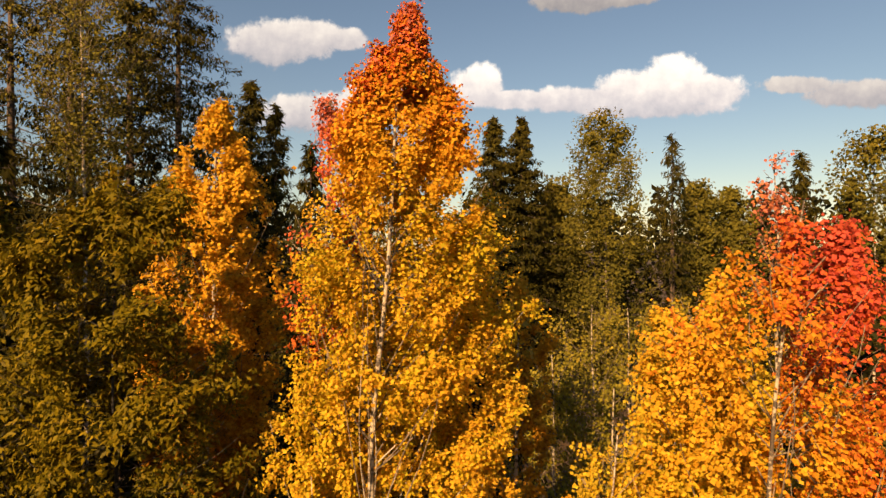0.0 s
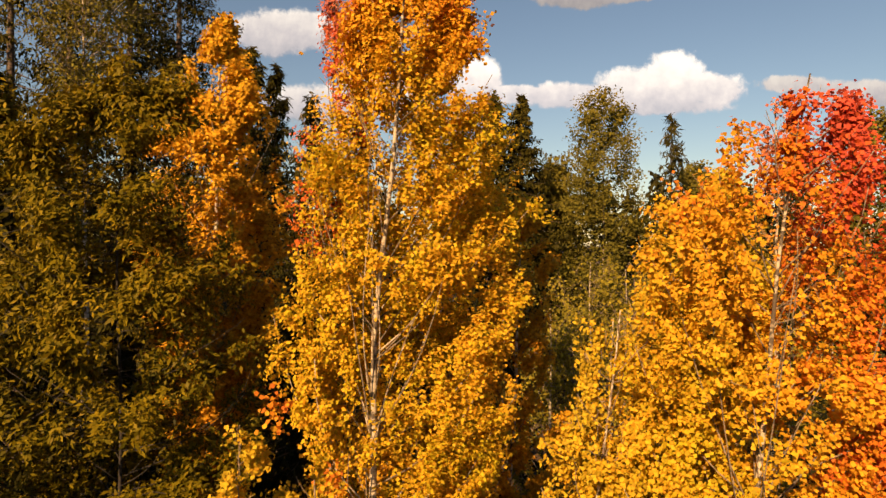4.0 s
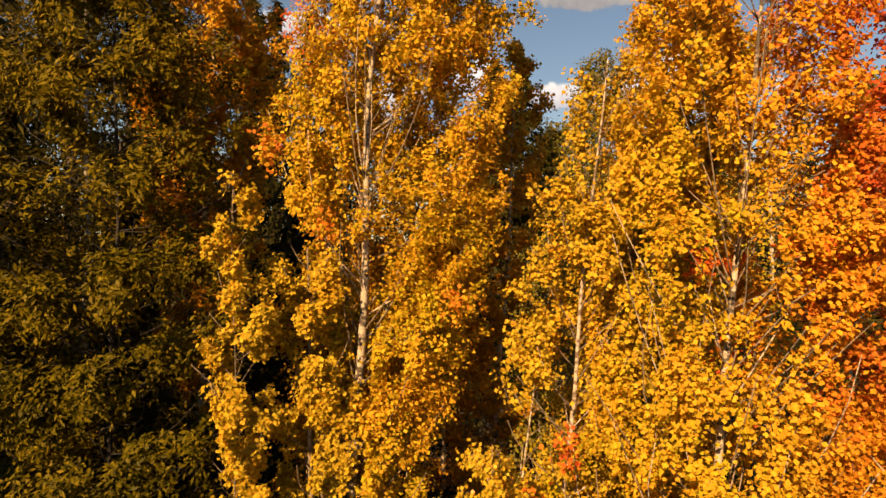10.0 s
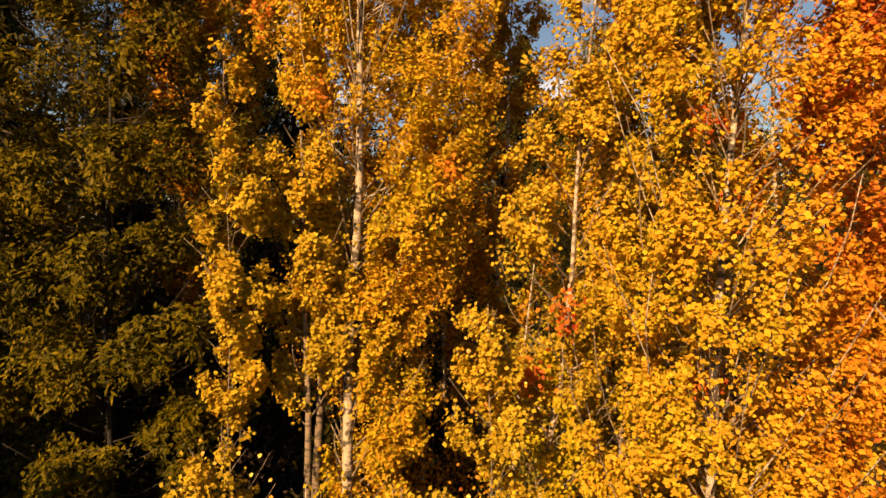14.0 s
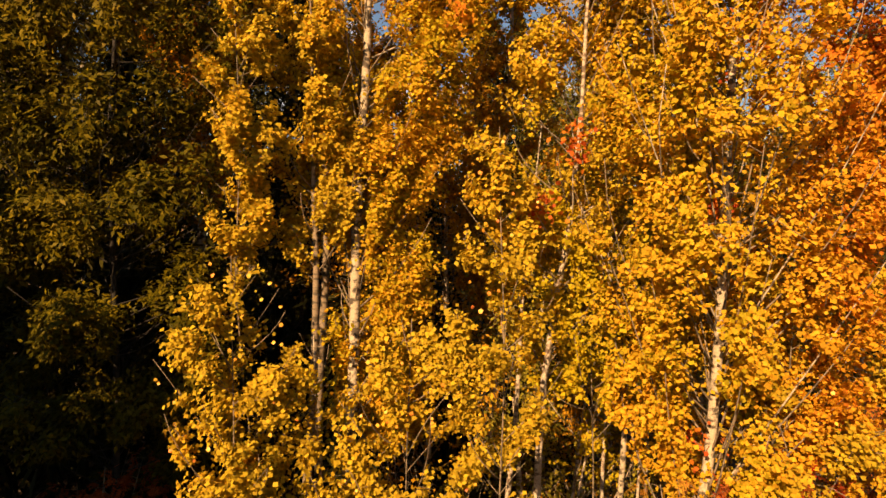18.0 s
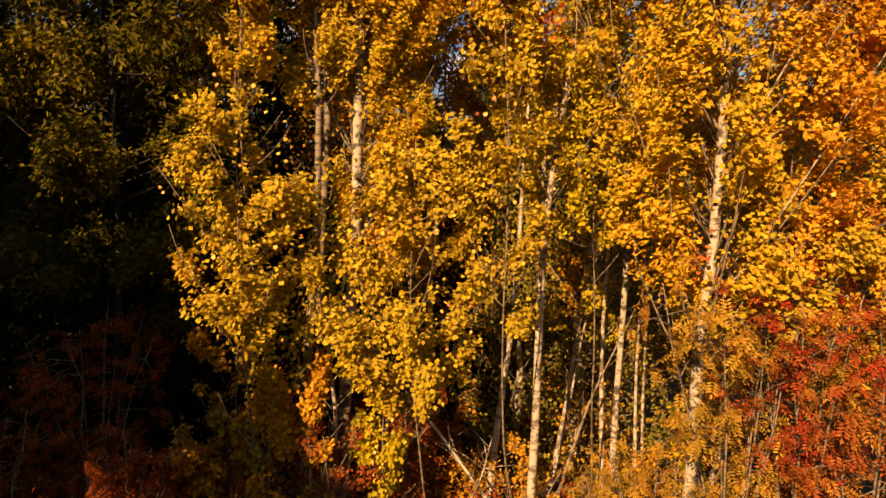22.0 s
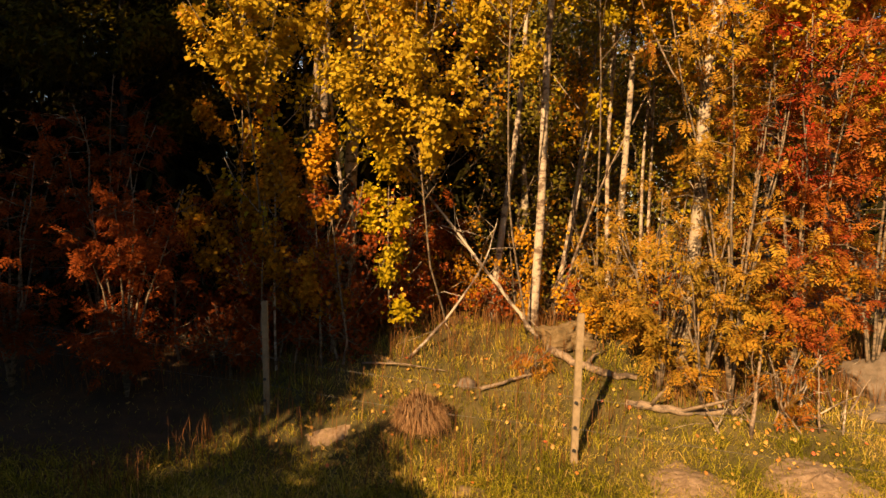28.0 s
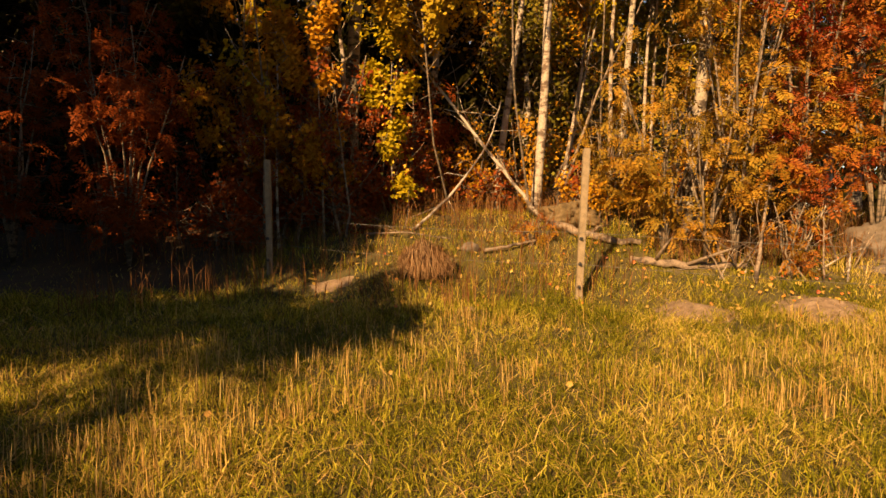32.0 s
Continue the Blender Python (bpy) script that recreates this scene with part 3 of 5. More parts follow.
# ---- clouds, far behind everything ----
def cloud(px, pz, wide, high, blobs, bright, seed):
    """A flat far sheet on which soft lobes make one cloud; sizes in metres at 2400 m."""
    m, n, l, p = material("cloud_sheet")
    tc = n.new("ShaderNodeTexCoord")
    shift = noise_of(n, l, 0.011, 6, tc.outputs["Object"], 0.62)
    fine = noise_of(n, l, 0.035, 6, tc.outputs["Object"], 0.6)
    split = n.new("ShaderNodeSeparateXYZ")
    l.new(tc.outputs["Object"], split.inputs[0])
    total = None
    for cx, cz, rx, rz in blobs:
        a = maths(n, l, "DIVIDE", maths(n, l, "SUBTRACT", split.outputs["X"], cx), rx)
        b = maths(n, l, "DIVIDE", maths(n, l, "SUBTRACT", split.outputs["Z"], cz), rz)
        d = maths(n, l, "SUBTRACT", 1.0, maths(n, l, "SQRT", maths(n, l, "ADD", maths(n, l, "MULTIPLY", a, a), maths(n, l, "MULTIPLY", b, b))))
        total = d if total is None else maths(n, l, "MAXIMUM", total, d)
    dens = maths(n, l, "ADD", total, maths(n, l, "ADD", maths(n, l, "MULTIPLY", maths(n, l, "SUBTRACT", shift, 0.5), 1.05), maths(n, l, "MULTIPLY", maths(n, l, "SUBTRACT", fine, 0.5), 0.14)))
    edge = n.new("ShaderNodeMapRange")
    edge.interpolation_type = "SMOOTHSTEP"
    edge.inputs["From Min"].default_value, edge.inputs["From Max"].default_value = 0.0, 0.30
    l.new(dens, edge.inputs["Value"])
    # sunlit top and grey underside are painted by height and emitted
    tone = maths(n, l, "ADD", maths(n, l, "ADD", maths(n, l, "DIVIDE", split.outputs["Z"], 230.0), 0.45),
                 maths(n, l, "MULTIPLY", maths(n, l, "SUBTRACT", shift, 0.5), 1.1), True)
    colour = ramp(n, l, tone, [(0.0, (0.38, 0.40, 0.46)), (0.4, (0.56, 0.55, 0.58)), (0.7, (0.72, 0.70, 0.69)), (1.0, (0.86, 0.84, 0.80))])
    glow = node(n, "Emission", Strength=bright)
    l.new(colour, glow.inputs[0])
    clear = n.new("ShaderNodeBsdfTransparent")
    both = n.new("ShaderNodeMixShader")
    l.new(edge.outputs[0], both.inputs[0])
    l.new(clear.outputs[0], both.inputs[1])
    l.new(glow.outputs[0], both.inputs[2])
    l.new(both.outputs[0], n["Material Output"].inputs[0])
    bm = bmesh.new()
    bmesh.ops.create_grid(bm, x_segments=2, y_segments=2, size=1.0, matrix=pose(0, 0, 0, 90) @ Matrix.Diagonal((wide, high, 1, 1)))
    ob = part("backdrop_cloud", bm, m)
    ob.location = (px, 2400 + 40 * seed, pz)
    return tagged(ob, "soft white sunlit cumulus cloud with grey underside", "cloud", kind="structure")


CLOUD = 0.64
cloud(-690, 885, 520, 260, [(-40, 0, 220, 110), (90, 15, 200, 95), (250, 10, 120, 55)], CLOUD * 0.85, 1)
cloud(680, 655, 900, 330, [(-544, 60, 130, 95), (-400, -5, 280, 46), (-100, -10, 340, 66), (180, 30, 270, 105), (290, 90, 150, 115), (430, 30, 210, 80), (150, -35, 400, 60)], CLOUD, 2)
cloud(-480, 605, 520, 240, [(-60, 0, 360, 100), (200, 50, 220, 110)], CLOUD * 0.85, 3)
cloud(1690, 690, 520, 220, [(-140, 40, 190, 45), (160, 0, 330, 70)], CLOUD * 0.72, 4)
cloud(640, 1100, 560, 160, [(-60, 20, 230, 60), (130, 30, 200, 40)], CLOUD * 0.5, 5)

# ---- near trees at the edge of the wood ----
ASPENS = "aspens at the wood's edge"
golden = broadleaf("aspen_tree", "tall golden aspen with a reddish-pink tip and pale trunk", "tree", ASPENS,
          [foot(-1.25, 7.7), (-1.1, 7.65, 5.0), (-0.95, 7.75, 9.0), (-0.88, 7.8, 12.5), (-0.45, 7.8, 18.0)], 0.092,
          (5.0, 18.1), [0.4, 0.6, 0.85, 1.1, 1.35, 1.62, 1.75, 1.65, 1.35, 0.85, 0.08], 140, 15, 60, 0.051, gold_leaf, aspen_bark, 11, big_limbs=18, gap=-0.5, gap_scale=5.5, fill=2300, show=-1.15, shape=LEAF, width=1.0, rise=1.6, shift=0.3, back=0.42)
broadleaf("aspen_tree", "slender yellow aspen standing against a taller one", "tree", ASPENS,
          [foot(-1.75, 7.5), (-1.6, 7.45, 4.5), (-1.5, 7.5, 7.0), (-1.65, 7.5, 10.5)], 0.08,
          (7.2, 10.6), [0.4, 0.62, 0.68, 0.66, 0.6, 0.3], 42, 11, 56, 0.052, yellow_leaf, twig_bark, 12, gap_scale=6.5, shape=LEAF, width=1.0)
broadleaf("aspen_tree", "aspen with a narrow pink-red crown tip", "tree", ASPENS,
          [foot(-1.9, 9.2), (-1.7, 9.1, 9.0), (-1.75, 9.0, 17.3)], 0.08,
          (13.5, 17.3), [0.55, 0.65, 0.6, 0.5, 0.3, 0.06], 40, 8, 22, 0.056, pink_leaf, twig_bark, 13, fill=130, shape=OVAL)
broadleaf("aspen_tree", "orange-gold aspen rising behind a willow", "tree", ASPENS,
          [foot(-4.6, 11.0), (-4.4, 10.9, 10.0), (-4.15, 10.85, 17.6)], 0.11,
          (8.5, 17.6), [0.8, 0.9, 1.0, 1.15, 1.35, 1.3, 0.8, 0.06], 90, 12, 50, 0.066, amber_leaf, aspen_bark, 14, big_limbs=10, gap=-0.55, gap_scale=5, fill=900, shape=LEAF, width=1.0, rise=1.6)
reddish = broadleaf("aspen_tree", "large aspen, red at the top and yellow below", "tree", ASPENS,
          [foot(2.8, 6.6), (2.85, 6.3, 2.8), (2.82, 6.1, 3.8), (3.04, 6.2, 5.1), (3.05, 6.05, 7.8), (3.35, 6.3, 10.4), (3.58, 6.4, 12.5), (3.66, 6.4, 13.4), (3.85, 6.5, 14.5), (4.05, 6.6, 15.5)], 0.072,
          (5.2, 15.3), [1.1, 1.5, 1.7, 1.8, 1.85, 1.75, 1.6, 1.2, 0.4], 130, 15, 60, 0.051, red_leaf, aspen_bark, 15, big_limbs=16, gap=-0.2, gap_scale=5.5, flat=0.6, fill=1200, show=0.35, shape=LEAF, width=1.0, rise=1.6, shift=0.25)
broadleaf("aspen_tree", "red and orange aspen beside a larger one", "tree", ASPENS,
          [foot(5.6, 6.3), (5.5, 6.2, 7.0), (5.4, 6.2, 13.3)], 0.1,
          (4.0, 13.4), [1.1, 1.4, 1.5, 1.5, 1.4, 1.1, 0.4], 90, 13, 54, 0.051, blaze_leaf, aspen_bark, 16, big_limbs=8, flat=0.5, gap=-0.35, gap_scale=5.5, fill=700, shape=LEAF, width=1.0)
broadleaf("aspen_tree", "yellow aspen with a dense rounded crown", "tree", ASPENS,
          [foot(2.5, 8.0), (2.65, 7.8, 7.0), (2.9, 7.7, 10.0), (3.4, 7.6, 14.4)], 0.045,
          (6.0, 14.5), [0.8, 1.1, 1.15, 1.15, 1.2, 1.2, 0.95, 0.3], 90, 13, 54, 0.052, yellow_leaf, aspen_bark, 17, big_limbs=8, flat=0.6, gap=-0.25, gap_scale=5.5, fill=1000, shape=LEAF, width=1.0)
slim = broadleaf("aspen_tree", "slim yellow aspen with a narrow crown", "tree", ASPENS,
          [foot(1.24, 7.5), (1.3, 7.35, 3.5), (1.42, 7.2, 5.5), (1.6, 7.1, 7.2), (1.8, 7.0, 9.0), (2.05, 6.9, 12.8)], 0.058,
          (6.0, 12.8), [0.5, 0.8, 0.9, 0.9, 0.8, 0.6, 0.2], 64, 12, 50, 0.052, yellow_leaf, birch_bark, 18, flat=0.6, gap=-0.3, gap_scale=6.5, fill=260, show=-0.45, shape=LEAF, width=1.0)
broadleaf("aspen_tree", "shaded brown-gold aspen with a thin crown", "tree", ASPENS,
          [foot(1.0, 10.9), (1.17, 10.35, 8.2), (1.5, 11.0, 14.2)], 0.09,
          (6.0, 14.4), [0.8, 1.0, 1.0, 0.95, 0.9, 0.7, 0.3], 64, 11, 40, 0.066, amber_leaf, aspen_bark, 19, gap=-0.6)
broadleaf("aspen_tree", "brown-gold aspen shaded by the one before it", "tree", ASPENS,
          [foot(-0.5, 10.6), (-0.4, 10.5, 8.0), (-0.4, 10.6, 16.8)], 0.08,
          (8.5, 16.9), [0.9, 1.2, 1.3, 1.3, 1.2, 0.9, 0.3], 66, 11, 40, 0.07, amber_leaf, aspen_bark, 20, gap=-0.6, shape=OVAL)
for i, (tree, at, reach) in enumerate(((reddish, (3.06, 6.5, 10.4), 0.16), (reddish, (3.47, 6.6, 10.4), 0.13), (reddish, (3.1, 6.3, 7.63), 0.16), (reddish, (4.2, 5.8, 10.5), 0.22),
                                       (reddish, (2.75, 6.2, 5.05), 0.24), (reddish, (3.4, 6.4, 9.3), 0.3), (slim, (1.2, 6.6, 7.6), 0.2), (slim, (1.6, 6.5, 8.3), 0.22),
                                       (golden, (-1.86, 6.6, 11.7), 0.2), (golden, (-1.25, 6.8, 10.8), 0.18), (golden, (0.3, 6.9, 9.9), 0.2))):
    cluster(tree, at, reach, accent_leaf if i < 8 else ember_leaf, 300 + i)
WILLOWS = "willows at the wood's edge"
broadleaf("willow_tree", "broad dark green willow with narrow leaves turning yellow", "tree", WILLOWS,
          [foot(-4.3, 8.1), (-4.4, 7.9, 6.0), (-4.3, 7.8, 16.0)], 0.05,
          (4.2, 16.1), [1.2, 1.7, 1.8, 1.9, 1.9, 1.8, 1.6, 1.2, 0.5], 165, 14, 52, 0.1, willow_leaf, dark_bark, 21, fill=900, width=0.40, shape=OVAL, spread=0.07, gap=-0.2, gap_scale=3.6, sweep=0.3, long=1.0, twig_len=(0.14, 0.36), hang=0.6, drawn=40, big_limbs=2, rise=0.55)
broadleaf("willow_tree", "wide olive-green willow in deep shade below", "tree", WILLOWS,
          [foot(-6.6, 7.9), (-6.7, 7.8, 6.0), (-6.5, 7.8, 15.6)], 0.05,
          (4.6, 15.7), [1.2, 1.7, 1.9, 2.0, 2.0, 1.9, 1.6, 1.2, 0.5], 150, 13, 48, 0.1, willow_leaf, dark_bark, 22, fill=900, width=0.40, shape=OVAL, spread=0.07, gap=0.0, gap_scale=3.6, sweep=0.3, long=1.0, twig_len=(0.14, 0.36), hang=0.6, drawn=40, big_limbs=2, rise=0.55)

# ---- young trees in front, low crowns ----
YOUNG = []
SAPLINGS = "young trees at the wood's edge"
for label, x, y, base, top, prof, mat, seed, n in (
        ("young yellow aspen leaning out from the wood", -2.2, 6.4, 4.3, 7.0, [0.5, 0.85, 0.9, 0.75, 0.3], yellow_leaf, 31, 34),
        ("bright lemon-yellow young aspen", -0.25, 6.5, 3.7, 6.3, [0.6, 1.05, 1.1, 0.8, 0.3], yellow_leaf, 32, 36),
        ("thin lemon-yellow sapling on the bank", -0.6, 7.0, 1.5, 3.6, [0.25, 0.3, 0.3, 0.25, 0.12], lemon_leaf, 33, 9),
        ("young orange-tinged aspen in the middle of the edge", 0.75, 6.2, 4.6, 8.4, [0.4, 0.6, 0.6, 0.5, 0.2], yellow_leaf, 34, 26),
        ("yellow-green young aspen among pale stems", 2.0, 7.2, 5.4, 8.2, [0.6, 0.9, 0.9, 0.7, 0.3], lemon_leaf, 35, 30),
        ("low yellow aspen thicket beside the pale trunks", 3.9, 6.3, 4.0, 7.6, [0.8, 1.1, 1.1, 0.9, 0.3], yellow_leaf, 36, 34),
        ("slim yellow-orange aspen beside a willow", -2.35, 6.9, 7.0, 11.4, [0.35, 0.45, 0.5, 0.45, 0.35, 0.15], yellow_leaf, 39, 42),
        ("dim brown-gold sapling in the shade", -1.6, 6.9, 1.6, 4.2, [0.5, 0.7, 0.7, 0.5, 0.2], amber_leaf, 37, 26),
        ("orange-leaved sapling in the shade", -2.5, 7.2, 2.0, 4.6, [0.5, 0.7, 0.7, 0.5, 0.2], amber_leaf, 38, 24)):
    YOUNG.append((x, y, base, top, prof, broadleaf("sapling", label, "young tree", SAPLINGS, [foot(x + 0.35, y + 1.1), (x + 0.1, y + 0.5, base * 0.55), (x, y, base), (x, y, top)], 0.010, (base, top), prof,
              n, 13, 44, 0.053, mat, twig_bark, seed, twig_len=(0.12, 0.32), spread=0.05, gap=-0.15, gap_scale=6.5, sweep=0.5, long=1.0, big_limbs=4, shape=LEAF, width=1.0)))

# ---- pale bare stems ----
STEMS = "slender pale birch stems"
for label, pts, r, seed in (
        ("pale birch stem leaning a little", [foot(0.78, 8.1), (1.0, 8.1, 3.4), (1.2, 8.2, 5.4), (1.5, 8.3, 9.0)], 0.052, 42),
        ("pale stem behind the pair", [foot(1.75, 8.9), (2.15, 8.8, 3.5), (2.55, 8.8, 6.5)], 0.034, 44),
        ("upright pale slender birch stem", [foot(2.45, 8.5), (2.5, 8.4, 4.0), (2.6, 8.4, 8.0)], 0.036, 45),
        ("thin pale stem leaning over", [foot(1.7, 8.7), (2.2, 8.6, 3.6), (2.9, 8.6, 6.5)], 0.02, 46),
        ("thin upright pale birch stem", [foot(3.0, 8.6), (3.05, 8.5, 4.0), (3.2, 8.5, 7.5)], 0.026, 48),
        ("thin upright pale birch stem", [foot(3.3, 9.0), (3.25, 8.9, 4.0), (3.3, 8.9, 7.5)], 0.026, 49),
        ("pale stem among shaded leaves", [foot(-2.0, 7.0), (-1.98, 6.9, 2.6), (-2.1, 6.9, 5.0)], 0.013, 50),
        ("thick pale stem forked at the foot", [foot(3.1, 6.9), (3.15, 6.8, 1.7), (3.35, 6.7, 2.7), (3.6, 6.6, 4.4)], 0.055, 51),
        ("thin dark stem in the shade", [foot(-1.35, 7.2), (-1.25, 7.2, 3.0), (-1.5, 7.2, 6.0)], 0.035, 52)):
    broadleaf("birch_tree", label, "tree", STEMS, pts, r, (pts[-1][2] - 2.6, pts[-1][2] + 0.3), [0.5, 0.6, 0.5, 0.3], 14, 9, 9, 0.06,
              lemon_leaf, birch_bark, seed, twig_len=(0.2, 0.45), big_limbs=3)

# ---- rowans and shrubs ----
def rowan(label, at, top, reach, seed, stems=7, fronds=420, mat=None, group="rowans on the bank"):
    """A many-stemmed shrub with feathered leaves: paired leaflets along a stalk."""
    rng = np.random.RandomState(seed)
    bush = thing("rowan_shrub", at, label, "shrub", group)
    tips = []
    for i in range(stems):
        a = i * 2.4 + rng.uniform(-0.4, 0.4)
        out = reach * rng.uniform(0.25, 0.8)
        hgt = (top - at[2]) * rng.uniform(0.7, 1.0)
        s = np.linspace(0, 1, 7)[:, None]
        line = np.array([math.cos(a), math.sin(a) * 0.8, 0]) * out * s ** 1.4 + np.array([0, 0, 1]) * (hgt * s - 0.05)
        line += rng.normal(size=line.shape) * 0.03 * s
        t = Tubes()
        t.add(line, np.linspace(0.018, 0.005, 7), 6)
        part("stem", t.mesh("stem"), twig_bark, bush)
        tips.append(line)
    twig = Tubes()
    at_, dir_ = [], []
    for i in range(max(1, fronds // 6)):
        line = tips[rng.randint(stems)]
        k = rng.uniform(1.2, 5.98)
        p = line[int(k)] * (1 - k % 1) + line[min(6, int(k) + 1)] * (k % 1)
        d = unit(rng.normal(size=3) * np.array([1, 0.9, 0.35]) + np.array([0, -0.25, 0.05]))
        q = p + d * rng.uniform(0.05, 0.7) ** 1.0 * reach * 0.75
        if lumps(q[None], 4.0, seed)[0] < -0.4:
            continue
        if i % 2 == 0:
            twig.add([p, q * 0.6 + p * 0.4 + np.array([0, 0, 0.05]), q], [0.007, 0.005, 0.003], 3)
        for _ in range(6):
            at_.append(q + rng.normal(size=3) * 0.035)
            dir_.append(unit(d * 0.5 + np.array([0, 0, -0.55]) + rng.normal(size=3) * 0.75))
    part("twig_spray", twig.mesh("twig_spray"), twig_bark, bush)["kind"] = "stuff"
    at_, dir_ = np.array(at_), np.array(dir_)
    # each frond: six pairs and a tip
    rows = []
    n = len(at_)
    size = rng.uniform(0.10, 0.18, n) * min(1.0, 0.5 + reach / 2)
    flat = unit(np.cross(dir_, rng.normal(size=(n, 3)) * 0.5 + np.array([0, 0, 1.0])))
    norm = unit(np.cross(flat, dir_))
    shape = OVAL
    for j in range(9):
        if j < 8:
            s, sgn = 0.15 + 0.8 * (j // 2) / 4, 1 if j % 2 else -1
            way = unit(flat * sgn * 0.9 + dir_ * 0.45 - norm * 0.12)
        else:
            s, way = 0.95, dir_
        root = at_ + dir_ * (size * s)[:, None]
        side = unit(np.cross(norm, way))
        ln, wd = size * 0.40, size * 0.15
        rows.append(root[:, None] + way[:, None] * (shape[None, :, 1] * ln[:, None])[..., None] + side[:, None] * (shape[None, :, 0] * wd[:, None])[..., None])
    v = np.concatenate(rows).reshape(-1, 3)
    part("crown", gons("crown", v, 4), mat or rust_leaf, bush)["kind"] = "stuff"
    return bush


for label, x, y, top, reach, seed, fr, mat in (
        ("rust-orange rowan shrub with feathered leaves", 2.4, 6.1, 3.1, 0.95, 61, 560, amber_rowan_leaf),
        ("red rowan shrub with feathered leaves", 3.7, 5.9, 4.9, 1.2, 62, 800, red_rowan_leaf),
        ("orange and red rowan shrub", 4.7, 6.1, 6.0, 1.4, 63, 900, rust_leaf),
        ("rusty rowan shrub on the bank", 3.05, 5.85, 5.0, 1.15, 64, 700, amber_rowan_leaf),
        ("deep red rowan shrub ending the bank", 5.8, 6.2, 6.3, 1.4, 65, 800, red_rowan_leaf),
        ("yellow-orange rowan seedling on the bank", 2.1, 7.0, 2.5, 0.6, 66, 260, amber_rowan_leaf),
        ("low ochre rowan shrub on the bank", 2.75, 5.85, 2.5, 0.75, 75, 420, amber_rowan_leaf),
        ("small red rowan seedling by the fence", 1.0, 6.35, 1.15, 0.3, 73, 40, red_rowan_leaf),
        ("small red rowan seedling at the foot of the bank", 3.45, 5.55, 1.3, 0.35, 74, 60, red_rowan_leaf)):
    rowan(label, foot(x, y), top, reach, seed, 9, int(fr * 2.3), mat)
for label, x, y, top, reach, seed, fr in (
        ("russet rowan shrub in deep shade", -3.6, 6.5, 3.2, 1.0, 67, 560),
        ("dark russet shrub in deep shade", -5.0, 6.6, 3.6, 1.2, 68, 600),
        ("dim russet shrub under the willows", -4.4, 7.4, 4.6, 1.2, 69, 600),
        ("brown-red shrub behind the grassy bank", -2.3, 7.6, 3.0, 0.9, 70, 420),
        ("brown-red shrub under the trees", -0.3, 8.6, 2.8, 0.9, 71, 420),
        ("brown-red shrub under the trees", -1.2, 8.4, 3.2, 0.8, 72, 420)):
    rowan(label, foot(x, y), top, reach, seed, 8, int(fr * 2.6), dusk_leaf, "shrubs in the shade")

